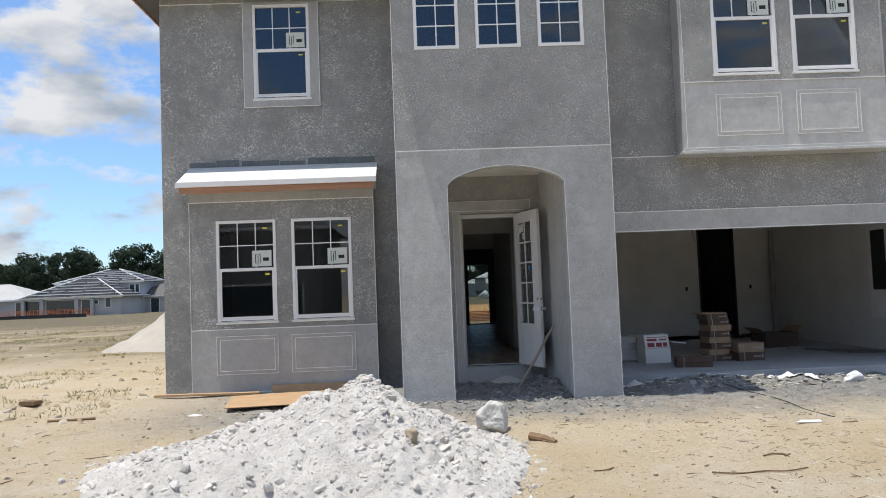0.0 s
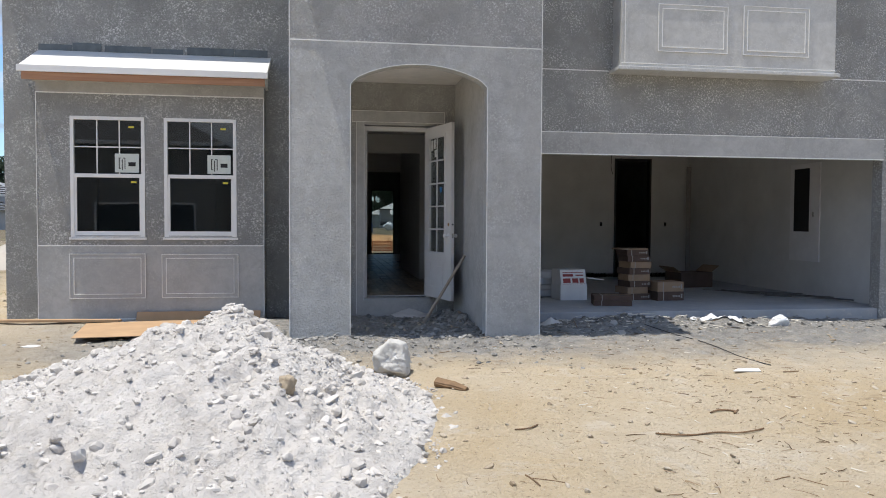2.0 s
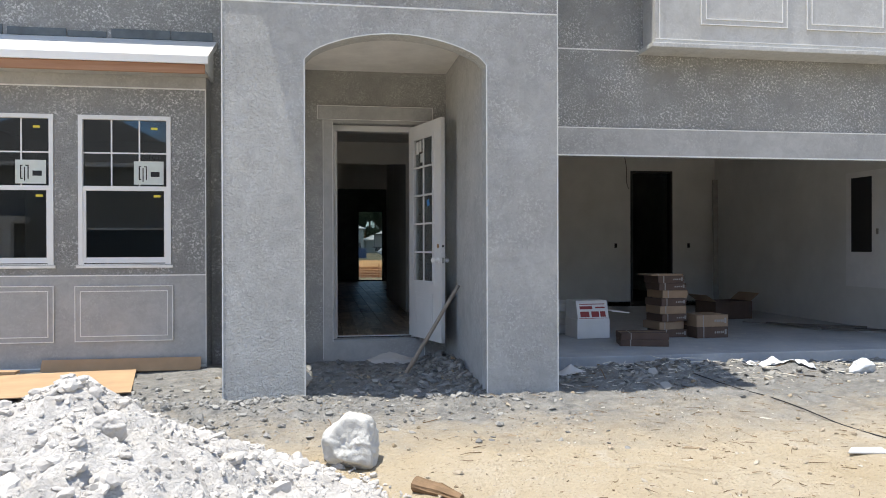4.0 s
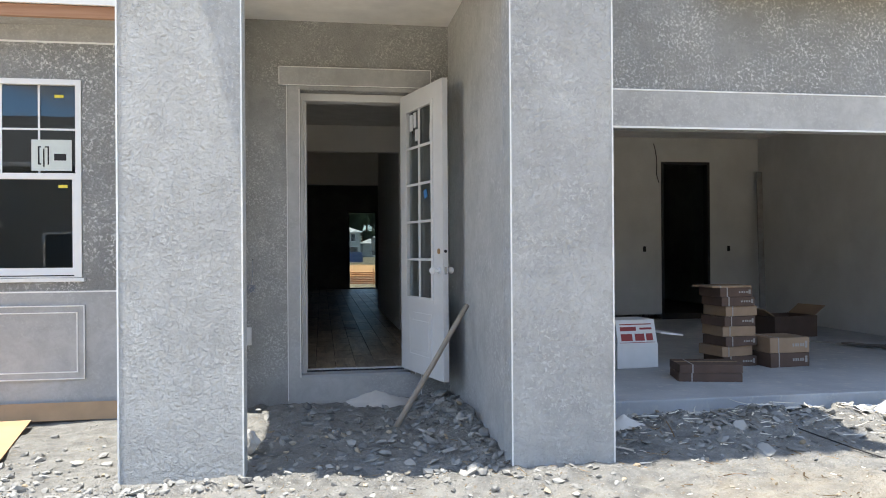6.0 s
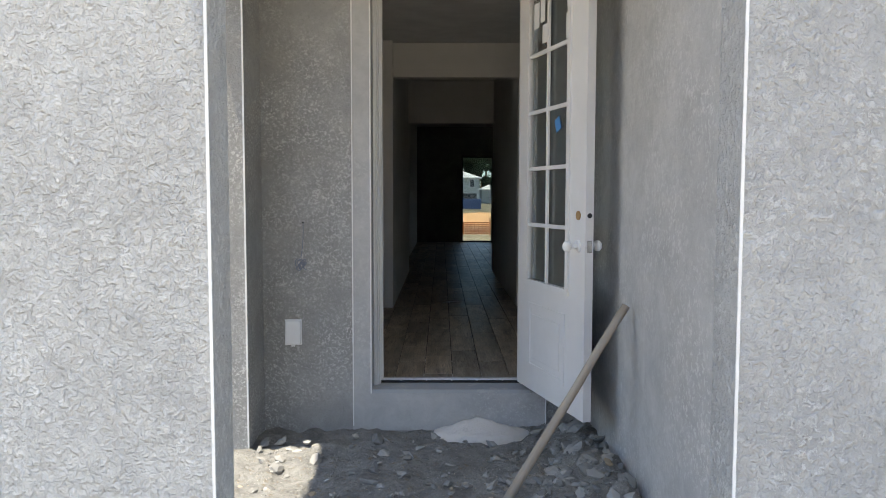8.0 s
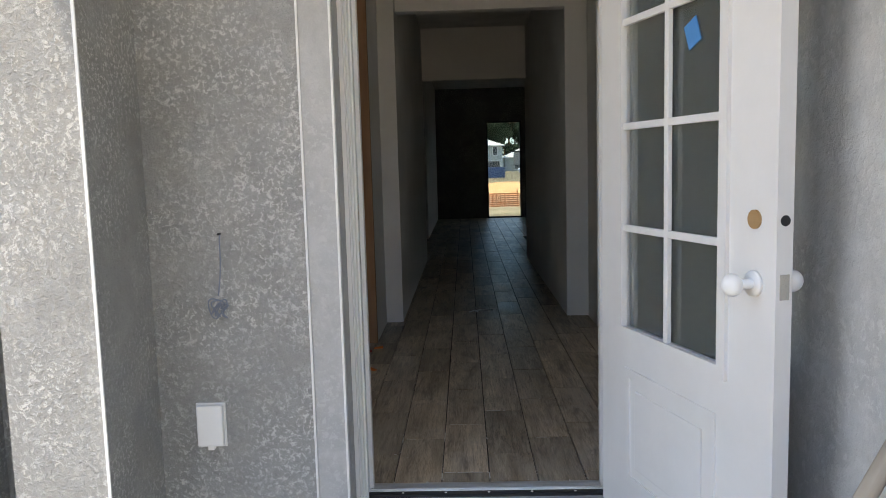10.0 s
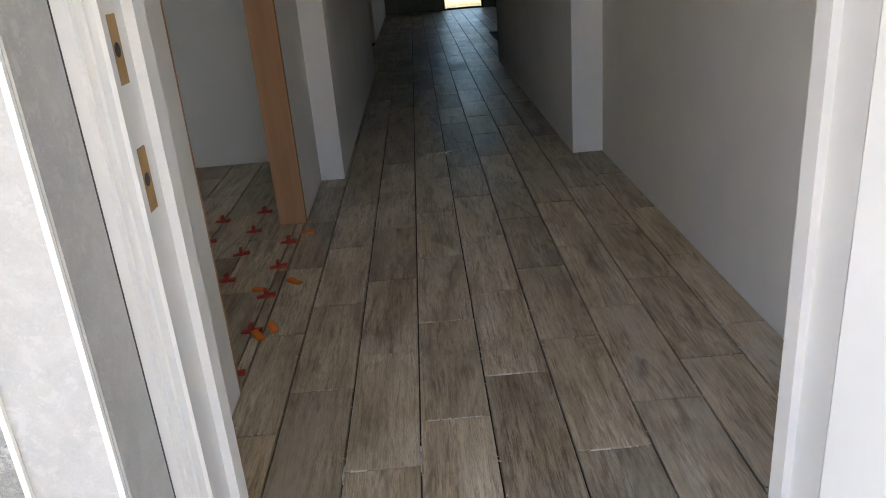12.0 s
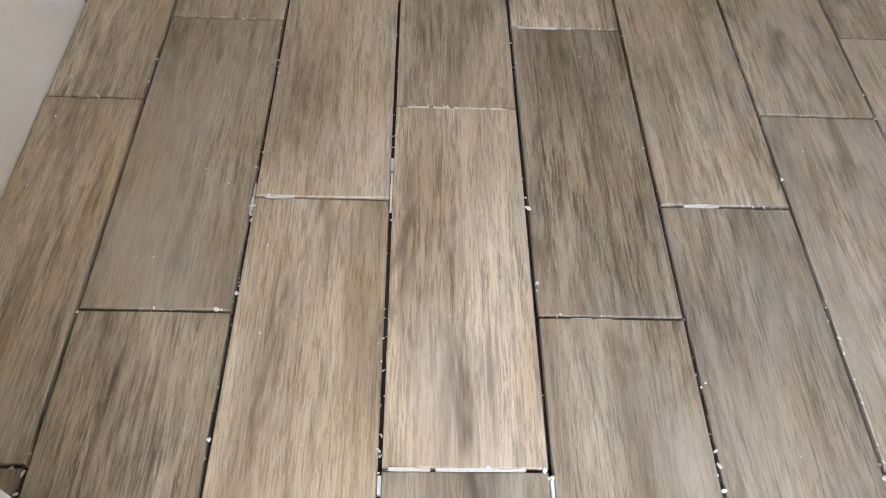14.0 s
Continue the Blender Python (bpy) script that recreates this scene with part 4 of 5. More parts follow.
# ---- loose stone and soil ----
def pebble_field(name, count, spot, size, material, label, category, flat=0.6, seed=1, lift=0.35, fine=1):
    """Many small irregular stones as one mesh; spot(rng) gives x, y, z and size(rng) the radius."""
    rng = random.Random(seed)
    bm0 = bmesh.new()
    bmesh.ops.create_icosphere(bm0, subdivisions=fine, radius=1)
    base = np.array([v.co for v in bm0.verts])
    faces = np.array([[v.index for v in f.verts] for f in bm0.faces])
    bm0.free()
    vs, fs, n = [], [], 0
    for _ in range(count):
        x, y, z = spot(rng)
        s = size(rng)
        if fine > 1:
            o = Vector((rng.uniform(0, 90), rng.uniform(0, 90), 0))
            jit = np.array([[1 + 0.45 * noise.noise(Vector(p) * 1.1 + o) + 0.28 * noise.noise(Vector(p) * 2.6 + o)] for p in base])
        else:
            jit = np.array([[rng.uniform(0.62, 1.25)] for _ in base])
        m = np.array(Euler((rng.uniform(-0.6, 0.6), rng.uniform(-0.6, 0.6), rng.uniform(0, 6.3))).to_matrix())
        p = (base * jit * np.array([rng.uniform(0.7, 1.5), rng.uniform(0.6, 1.0), flat * rng.uniform(0.5, 1.1)])) @ m.T * s
        vs.append(p + np.array([x, y, z + s * flat * lift]))
        fs.append(faces + n)
        n += len(base)
    me = bpy.data.meshes.new(name)
    me.from_pydata(np.concatenate(vs).tolist(), [], np.concatenate(fs).tolist())
    me.materials.append(material)
    return tagged(new(name, me), label, category, kind="stuff")


def heap_height(x, y, cx, cy, h, left, right, front, back):
    dx, dy = x - cx, y - cy
    s = math.hypot(dx / (right if dx > 0 else left), dy / (back if dy > 0 else front))
    s *= 1 + 0.16 * noise.noise((x * 0.9, y * 0.9, 1.7))
    if s >= 1.08:
        return -0.08
    z = h * (0.62 * max(0, 1 - s) + 0.38 * max(0, 1 - s * 1.55) ** 1.1) + 0.03 * (1 - s)
    q = min(1.0, max(0.0, (1.06 - s) * 3))
    q *= min(1.0, h / 0.4)
    z += q * (0.07 * noise.noise((x * 2.6, y * 2.6, 3.3)) + 0.055 * noise.noise((x * 6, y * 6, 1.1)) + 0.05 * noise.noise((x * 14, y * 14, 8.1)) + 0.026 * noise.noise((x * 31, y * 31, 2.1)))
    return z + (0.02 if h > 0.2 else 0.05) - max(0, (s - 0.96)) * 0.9


def heap(name, label, shape, step, material):
    cx, cy, h, left, right, front, back = shape
    xs = np.arange(cx - left * 1.12, cx + right * 1.12, step)
    ys = np.arange(cy - front * 1.12, cy + back * 1.12, step)
    vs = [(x, y, heap_height(x, y, *shape)) for y in ys for x in xs]
    n = len(xs)
    fs = [(j * n + i, j * n + i + 1, (j + 1) * n + i + 1, (j + 1) * n + i) for j in range(len(ys) - 1) for i in range(n - 1)]
    me = bpy.data.meshes.new(name)
    me.from_pydata(vs, [], fs)
    me.materials.append(material)
    me.shade_smooth()
    return tagged(new(name, me), label, "sand heap")


HEAP = (-0.42, 7.05, 0.71, 2.5, 1.5, 2.5, 1.6)
heap("sand_heap", "pale crumbly heap of mortar sand in front of the house", HEAP, 0.028, PILE)


def on_heap(rng):
    while True:
        a, q = rng.uniform(0, 6.283), rng.random() ** 0.7
        x = HEAP[0] + math.cos(a) * q * (HEAP[4] if math.cos(a) > 0 else HEAP[3]) * 1.08
        y = HEAP[1] + math.sin(a) * q * (HEAP[6] if math.sin(a) > 0 else HEAP[5]) * 1.08
        z = heap_height(x, y, *HEAP)
        if z > 0 or q > 0.9:
            return x, y, max(z, 0.0)


pebble_field("heap_lumps", 3000, on_heap, lambda r: 0.009 + 0.042 * r.random() ** 4.5, LUMP, "pale lumps strewn over the sand heap", "sand lumps", 0.8, 3, -0.1, 2)
pebble_field("heap_crumbs", 2600, on_heap, lambda r: 0.005 + 0.012 * r.random() ** 2, LUMP, "fine pale crumbs on the sand heap", "sand crumbs", 0.8, 5)


def yard(rng):
    x, y = rng.uniform(-9, 9), 2.5 + 9.0 * rng.random() ** 0.8
    return x, y, relief(x, y)


def wallside(rng):
    x = rng.uniform(-0.7, 8.6)
    y = (11.05 if x > 2.74 else 9.98) - abs(rng.gauss(0, 0.55))
    return x, y, relief(x, y)


def porch(rng):
    x, y = rng.uniform(0.15, 2.08), rng.uniform(9.9, 12.28)
    if rng.random() < 0.45:
        x = 2.08 - abs(rng.gauss(0, 0.3))
    return x, y, relief(x, y)


pebble_field("soil_clods", 9000, yard, lambda r: 0.004 + 0.026 * r.random() ** 9, CLOD, "small clods and pebbles on the sandy soil", "clods", 0.7, 11)
def field_spot(rng):
    x, y = rng.uniform(-34, -4.3), 7 + 45 * rng.random() ** 1.5
    return x, y, relief(x, y) - 0.01


pebble_field("field_clods", 11000, field_spot, lambda r: 0.01 + 0.07 * r.random() ** 5, CLOD, "rough small clods over the open field", "clods", 0.6, 19)
pebble_field("mortar_rubble", 5200, wallside, lambda r: 0.004 + 0.03 * r.random() ** 9, RUBBLE, "broken grey mortar crumbs along the wall", "rubble", 0.55, 12)
pebble_field("porch_rubble", 3400, porch, lambda r: 0.004 + 0.05 * r.random() ** 10, RUBBLE, "broken grey mortar lumps on the porch ground", "rubble", 0.55, 13)


def garage_edge(rng):
    x = min(8.2, 2.8 + abs(rng.gauss(0, 1.9)))
    y = 11.08 - abs(rng.gauss(0, 0.42))
    return x, y, relief(x, y)


def pillar_foot(rng):
    x, y = rng.gauss(-0.7, 0.75), min(11.9, rng.gauss(9.7, 0.75))
    if x > -0.2 and y > 9.98:
        y = 9.98 - rng.random() * 0.4
    return x, y, relief(x, y)


pebble_field("garage_rubble", 3600, garage_edge, lambda r: 0.005 + 0.06 * r.random() ** 11, RUBBLE, "slabby grey mortar shards banked before the garage", "rubble", 0.32, 14)
pebble_field("pillar_rubble", 3200, pillar_foot, lambda r: 0.004 + 0.035 * r.random() ** 8, RUBBLE, "grey mortar crumbs banked at the pillar foot", "rubble", 0.7, 15)


def litter(name, count, spot, length, thick, material, label, category, seed):
    """Many thin splinters strewn flat, as one mesh; length(rng) and thick(rng) give their size."""
    rng = random.Random(seed)
    vs, fs = [], []
    for _ in range(count):
        x, y, z = spot(rng)
        ln, w = length(rng), thick(rng)
        a, bend = rng.uniform(0, 6.283), rng.uniform(-0.5, 0.5)
        n = len(vs)
        px, py, pz = x, y, z + w * 0.3
        for i in range(3):
            ca, sa = math.cos(a + bend * i), math.sin(a + bend * i)
            q = w * (1.0, 0.85, 0.4)[i]
            vs += [(px - sa * q, py + ca * q, pz), (px + sa * q, py - ca * q, pz), (px, py, pz + q * 1.3)]
            px, py, pz = px + ca * ln / 2, py + sa * ln / 2, pz + rng.uniform(-0.02, 0.12) * ln * 0.5
        for i in (0, 3):
            fs += [(n + i, n + i + 1, n + i + 4, n + i + 3), (n + i + 1, n + i + 2, n + i + 5, n + i + 4), (n + i + 2, n + i, n + i + 3, n + i + 5)]
        fs += [(n, n + 2, n + 1), (n + 6, n + 7, n + 8)]
    me = bpy.data.meshes.new(name)
    me.from_pydata(vs, [], fs)
    me.materials.append(material)
    return tagged(new(name, me), label, category, kind="stuff")


def litter_spot(rng):
    while True:
        x, y = (rng.gauss(3.6, 1.8), rng.uniform(3.0, 10.6)) if rng.random() < 0.72 else (rng.uniform(-9, -1.5), rng.uniform(4.5, 13.5))
        if math.hypot((x + 0.45) / 2.3, (y - 7) / 2.1) > 1.0 and not (x > -4.2 and y > 11.9):
            return x, y, relief(x, y)


k = Mx("twig_litter", 0.95, 0.1, "World")
k.color(k.mix(k.n.new("ShaderNodeNewGeometry").outputs["Random Per Island"], (0.09, 0.06, 0.035), (0.33, 0.25, 0.16)))
TWIGS = k.m
CHIPS = plain("pale_splinters", (0.62, 0.58, 0.5), 0.9, 0.15, 9)
litter("twig_litter", 1900, litter_spot, lambda r: 0.02 + 0.13 * r.random() ** 3, lambda r: r.uniform(0.0015, 0.005), TWIGS, "dry brown twig scraps strewn over the sand", "twigs", 51)
litter("pale_splinters", 380, litter_spot, lambda r: 0.015 + 0.09 * r.random() ** 5, lambda r: r.uniform(0.002, 0.006), CHIPS, "pale wood and foam splinters strewn over the sand", "splinters", 52)
litter("wall_litter", 500, garage_edge, lambda r: 0.03 + 0.2 * r.random() ** 3, lambda r: r.uniform(0.002, 0.008), CHIPS, "pale splinters among the mortar rubble", "splinters", 53)


def grass_spot(rng):
    while True:
        x, y = rng.uniform(-30, -4.6), 10 + 34 * rng.random()
        if noise.noise((x * 0.35, y * 0.22, 6.0)) > 0.02:
            return x, y, relief(x, y)


def dry_grass(count, seed):
    rng = random.Random(seed)
    vs, fs = [], []
    for _ in range(count):
        x, y, z = grass_spot(rng)
        for _ in range(7):
            a, h, w = rng.uniform(0, 6.283), rng.uniform(0.02, 0.09), rng.uniform(0.004, 0.01)
            bx, by = x + rng.gauss(0, 0.06), y + rng.gauss(0, 0.06)
            n = len(vs)
            vs += [(bx - w, by, z - 0.02), (bx + w, by, z - 0.02), (bx, by + w, z - 0.02), (bx + math.cos(a) * h * 0.8, by + math.sin(a) * h * 0.8, z + h)]
            fs += [(n, n + 1, n + 3), (n + 1, n + 2, n + 3), (n + 2, n, n + 3)]
    me = bpy.data.meshes.new("dry_grass")
    me.from_pydata(vs, [], fs)
    k = Mx("dry_grass", 0.95, 0.1)
    k.color(k.mix(k.n.new("ShaderNodeNewGeometry").outputs["Random Per Island"], (0.2, 0.19, 0.07), (0.4, 0.34, 0.17)))
    me.materials.append(k.m)
    return tagged(new("dry_grass", me), "sparse yellow-green dry grass over the open field", "grass", kind="stuff")


dry_grass(4200, 61)


def boulder(name, label, at, size, squash, material, seed, category="rock"):
    bm = bmesh.new()
    bmesh.ops.create_icosphere(bm, subdivisions=5, radius=1)
    o = Vector((seed * 3.1, seed * 1.7, 0))
    rf = random.Random(seed)
    facets = [Vector((rf.gauss(0, 1), rf.gauss(0, 1), rf.gauss(0, 1))).normalized() for _ in range(11)]
    for v in bm.verts:
        d = v.co.normalized()
        cut = min(9.0 if d.dot(f) <= 0.02 else (0.58 + 0.24 * ((i * 0.37 + seed * 0.21) % 1)) / d.dot(f) for i, f in enumerate(facets))
        n = 0.14 * noise.noise(d * 1.3 + o) + 0.06 * noise.noise(d * 4 + o) + 0.05 * noise.noise(d * 9 + o) + 0.03 * noise.noise(d * 19 + o)
        v.co = d * (min(1.0, cut) + n)
        v.co = Vector((v.co.x * squash[0], v.co.y * squash[1], v.co.z * squash[2])) * size
    lo = min(v.co.z for v in bm.verts)
    ob = tagged(finish(name, bm, material, smooth=True), label, category)
    ob.location = (at[0], at[1], at[2] - lo - 0.02)
    return ob


RUBBLE_PALE = plain("pale_mortar", (0.52, 0.51, 0.48), 0.95, 0.16, 7, 0.004)
boulder("mortar_boulder", "pale chunk of hardened mortar on the sand", (0.83, 8.18, 0), 0.21, (1.02, 0.85, 0.92), RUBBLE_PALE, 2)
boulder("heap_rock", "tan stone half sunk in the sand heap", (0.02, 6.05, 0.33), 0.075, (0.8, 0.7, 1.05), CLOD, 5)
boulder("heap_rock", "grey lump half sunk in the sand heap", (-0.2, 6.75, 0.56), 0.09, (1, 0.8, 0.8), LUMP, 6)
boulder("porch_rock", "rounded grey mortar lump on the porch ground", (1.96, 11.5, 0.05), 0.085, (1, 0.8, 0.8), RUBBLE, 7)
boulder("plaster_lump", "white plaster lump beside the pillar", (0.5, 10.65, 0.04), 0.1, (0.7, 0.7, 0.95), LUMP, 8)
heap("plaster_spill", "low white plaster spill at the door step", (1.42, 12.2, 0.07, 0.26, 0.3, 0.13, 0.12), 0.012, LUMP)
heap("plaster_spill", "low white plaster spill beside the pillar", (3.1, 10.75, 0.08, 0.2, 0.25, 0.16, 0.16), 0.012, LUMP)
BAG = plain("white_plastic", (0.72, 0.73, 0.74), 0.4, 0.06, 8, 0.003)
boulder("plastic_bag", "crumpled white plastic bag on the ground", (6.1, 10.5, 0.0), 0.16, (1, 0.7, 0.65), BAG, 21, "bag")
bm = bmesh.new()
bmesh.ops.create_grid(bm, x_segments=60, y_segments=16, size=1)
for v in bm.verts:
    u, w = v.co.x, v.co.y
    x = 5.2 + 0.5 * u + 0.05 * noise.noise((u * 2, w, 1))
    y = 10.9 - 0.2 * u + w * (0.1 + 0.06 * noise.noise((u * 3, 0, 5)))
    v.co = (x, y, relief(x, y) + 0.02 + 0.014 * abs(noise.noise((x * 7, y * 9, 2))) + 0.012 * noise.noise((x * 19, y * 21, 4)))
ob = tagged(finish("plastic_sheet", bm, BAG, smooth=True), "crumpled strip of white plastic before the garage slab", "plastic sheet")
ob.modifiers.new("thickness", "SOLIDIFY").thickness = 0.003


def twig(name, label, pts, radius, material=HANDLE):
    pts = [(x, y, relief(x, y) + radius * 0.7 + 0.15 * z) for x, y, z in pts]
    return cable(name, pts, radius, material, label, "branch")


BARK = plain("dry_bark", (0.2, 0.13, 0.075), 0.9, 0.3, 12, 0.003)
bm = tube(bmesh.new(), (0, 0, 0), (0.3, 0, 0), 0.045, 0.032, 12)
bmesh.ops.subdivide_edges(bm, edges=bm.edges[:], cuts=3)
for v in bm.verts:
    v.co += Vector((0, 1, 1)) * 0.014 * noise.noise(v.co * 14)
ob = tagged(finish("log_piece", bm, BARK), "short broken brown log on the sand", "log")
ob.matrix_world = pose(1.17, 7.62, 0.04, 0, 6, -42)
twig("dry_twig", "long dry root lying on the sand", [(2.4, 6.05, 0.02), (2.6, 5.98, 0.04), (2.85, 6.08, 0.03), (3.0, 6.0, 0.05), (3.2, 6.1, 0.03)], 0.006, BARK)
twig("dry_twig", "dry twig lying on the sand", [(-4.9, 10.3, 0.02), (-4.6, 10.2, 0.04), (-4.3, 10.35, 0.03)], 0.02, BARK)
twig("dry_twig", "thin dry twig on the sand", [(1.5, 6.25, 0.015), (1.62, 6.3, 0.02), (1.7, 6.42, 0.015)], 0.006, BARK)
twig("dry_twig", "bundle of dry weeds on the sand", [(3.0, 6.45, 0.02), (3.1, 6.55, 0.06), (3.25, 6.5, 0.03), (3.15, 6.42, 0.05), (3.3, 6.6, 0.02)], 0.007, BARK)
cable("black_cable", [(x, y, relief(x, y) + 0.006) for x, y, z in [(4.2, 10.35, 0.06), (4.35, 9.9, 0.05), (4.5, 9.5, 0.04), (4.52, 9.0, 0.05), (4.45, 8.5, 0.03), (4.6, 8.25, 0.03)]], 0.005, BLACK, "thin black cable trailing over the sand", "cable")
rng = random.Random(31)
for i in range(70):
    x, y = rng.uniform(-6, 7.5), rng.uniform(3.5, 10.8)
    if math.hypot((x + 0.45) / 2.4, (y - 7) / 2.2) < 1.05:
        continue
    a, ln = rng.uniform(0, 6.28), rng.uniform(0.06, 0.22)
    z = 0.01
    twig("dry_twig", "thin dry twig on the sand", [(x, y, z), (x + ln * 0.5 * math.cos(a) + 0.01, y + ln * 0.5 * math.sin(a), z + 0.012), (x + ln * math.cos(a), y + ln * math.sin(a), z)], rng.uniform(0.0015, 0.005), BARK)


def sheet(name, label, pts, z, material, thick=0.012):
    bm = prism(bmesh.new(), pts, "z", z, z + thick)
    return tagged(finish(name, bm, material), label, "board")


sheet("cardboard_sheet", "flattened tan cardboard on the ground", [(-2.62, 10.48), (-1.04, 10.66), (-1.3, 11.98), (-1.9, 11.93), (-2.83, 11.75)], 0.035, CARD, 0.008)
ob = tagged(finish("leaning_cardboard", boxed(-2.3, -0.66, -0.012, 0.0, 0, 0.15), CARD), "tan cardboard strip leaning at the foot of the bay", "cardboard")
ob.matrix_world = pose(0, 12.1, 0.0, -28, 0, 0)
sheet("plank", "thin tan plank along the foot of the wall", [(-4.1, 11.98), (-2.45, 11.85), (-2.45, 11.97), (-4.1, 12.09)], 0.04, CARD, 0.03)
sheet("red_scrap", "small dark scrap on the sand", [(-6.05, 11.75), (-5.8, 11.7), (-5.75, 11.85), (-5.95, 11.95)], 0.03, BARK, 0.06)
sheet("paper_scrap", "small white paper scrap on the sand", [(-3.0, 10.05), (-2.85, 10.0), (-2.75, 10.15), (-2.95, 10.18)], 0.0, PAPER, 0.02)
sheet("paper_scrap", "small white paper scrap on the sand", [(4.0, 7.9), (4.25, 7.85), (4.3, 7.98), (4.1, 8.0)], 0.005, PAPER, 0.008)

# ---- garage things ----
BROWNBOX = plain("brown_tile_box", (0.105, 0.07, 0.055), 0.8, 0.15, 5)
TANBOX = plain("tan_tile_box", (0.3, 0.21, 0.14), 0.85, 0.1, 5)
WHITEBOX = plain("white_carton", (0.68, 0.67, 0.66), 0.8, 0.05, 5)
GREYWOOD = plain("grey_scrap_wood", (0.3, 0.29, 0.27), 0.85, 0.2, 6)
REDINK = mat("red_print", (0.28, 0.05, 0.05), 0.7)
STRAP = mat("clear_strap", (0.3, 0.28, 0.26), 0.4)


def carton(x, y, z, w, dd, h, turn, material, label, marks=True, group="tile cartons"):
    c = thing("tile_carton", label, "box", group, at=pose(x, y, z, 0, 0, turn))
    part("body", boxed(-w / 2, w / 2, -dd / 2, dd / 2, 0, h, 0.006), material, c)
    part("tape", boxed(-w / 2 - 0.001, w / 2 + 0.001, -0.025, 0.025, h - 0.001, h + 0.0015), TANBOX, c)
    if marks:
        for q in (0.02, 0.05, 0.075, 0.105, 0.13):
            part("mark", boxed(w * 0.02 + q, w * 0.02 + q + 0.018, -dd / 2 - 0.002, -dd / 2, h * 0.4, h * 0.6), GREYWOOD, c)
        part("mark", boxed(w * 0.38, w * 0.44, -dd / 2 - 0.002, -dd / 2, h * 0.3, h * 0.75), GREYWOOD, c)
    part("strap", holed(bmesh.new(), "x", -dd / 2 - 0.002, dd / 2 + 0.002, -0.0005, h + 0.002, -w * 0.3, -w * 0.3 + 0.012, [(-dd / 2, dd / 2, 0.0, h)]), STRAP, c)
    return c


z = 0.18
rng = random.Random(2)
STACK = [(0.1, 1, BROWNBOX), (0.1, 0, TANBOX), (0.095, 1, BROWNBOX), (0.1, 0, TANBOX), (0.095, 1, BROWNBOX), (0.1, 0, TANBOX), (0.09, 1, BROWNBOX), (0.09, 1, BROWNBOX)]
for h, mk, mt in STACK:
    carton(5.03 + rng.uniform(-0.03, 0.03), 12.72 + rng.uniform(-0.02, 0.02), z, 0.37, 0.36, h, rng.uniform(-5, 5) + 8, mt, "brown tile carton in a tall stack" if mk else "tan tile carton in a tall stack", mk)
    z += h + 0.002
part_lid = carton(4.95, 12.7, z, 0.44, 0.36, 0.02, 4, TANBOX, "opened flap of a tile carton on the stack", False)
carton(4.38, 11.97, 0.18, 0.55, 0.36, 0.075, -14, BROWNBOX, "low dark tile carton on the slab", False)
carton(4.38, 11.97, 0.257, 0.55, 0.36, 0.075, -12, BROWNBOX, "low dark tile carton on another", False)
carton(5.5, 12.62, 0.18, 0.45, 0.4, 0.14, 6, BROWNBOX, "brown tile carton on the slab", True)
carton(5.5, 12.6, 0.322, 0.44, 0.38, 0.15, 3, TANBOX, "tan tile carton on another", True)
w = thing("white_carton", "white carton with dark red print", "box", at=pose(4.02, 12.85, 0.18, 0, 0, 4))
part("body", boxed(-0.22, 0.22, -0.2, 0.2, 0, 0.24, 0.006), WHITEBOX, w)
part("upper_body", prism(bmesh.new(), [(-0.2, 0.24), (0.2, 0.24), (0.2, 0.47), (-0.13, 0.47)], "x", -0.21, 0.21), WHITEBOX, w)
bm = bmesh.new()
m = Matrix.Translation((0, -0.2, 0.24)) @ Matrix.Rotation(radians(-17), 4, "X")
for a, b, c0, c1 in ((-0.17, -0.05, 0.03, 0.1), (-0.02, 0.08, 0.03, 0.1), (0.1, 0.17, 0.03, 0.1), (-0.17, 0.0, 0.13, 0.17), (0.04, 0.17, 0.14, 0.16), (-0.17, 0.17, 0.19, 0.2), (-0.19, 0.19, 0.01, 0.015)):
    box(bm, a, b, -0.003, 0.0, c0, c1, 0, m)
part("print", bm, REDINK, w, "dark red printed marks")
part("flap", boxed(0.22, 0.46, -0.18, 0.2, 0.36, 0.375, 0, Matrix.Rotation(radians(7), 4, "Y")), WHITEBOX, w)
w = thing("paper_sacks", "slumped pile of pale paper sacks", "sack", at=pose(3.75, 13.4, 0.18))
for i in range(4):
    bm = boxed(-0.3, 0.3, -0.2, 0.2, 0, 0.11, 0.04, Matrix.Translation((0.03 * i, 0.02 * i, 0.1 * i)) @ Matrix.Rotation(0.3 * i, 4, "Z"))
    part("sack", bm, WHITEBOX if i % 2 else BAG, w)
w = thing("open_carton", "open brown carton with spread flaps", "box", at=pose(7.05, 14.9, 0.18, 0, 0, 10))
part("body", holed(bmesh.new(), "y", -0.35, 0.35, 0, 0.28, -0.25, -0.23), BROWNBOX, w)
part("body_back", boxed(-0.35, 0.35, 0.23, 0.25, 0, 0.28), BROWNBOX, w)
part("body_side", boxed(-0.35, -0.33, -0.23, 0.23, 0, 0.28), BROWNBOX, w)
part("body_side", boxed(0.33, 0.35, -0.23, 0.23, 0, 0.28), BROWNBOX, w)
part("flap", boxed(0.0, 0.2, -0.23, 0.23, 0, 0.012, 0, Matrix.Translation((0.34, 0, 0.28)) @ Matrix.Rotation(radians(-35), 4, "Y")), TANBOX, w)
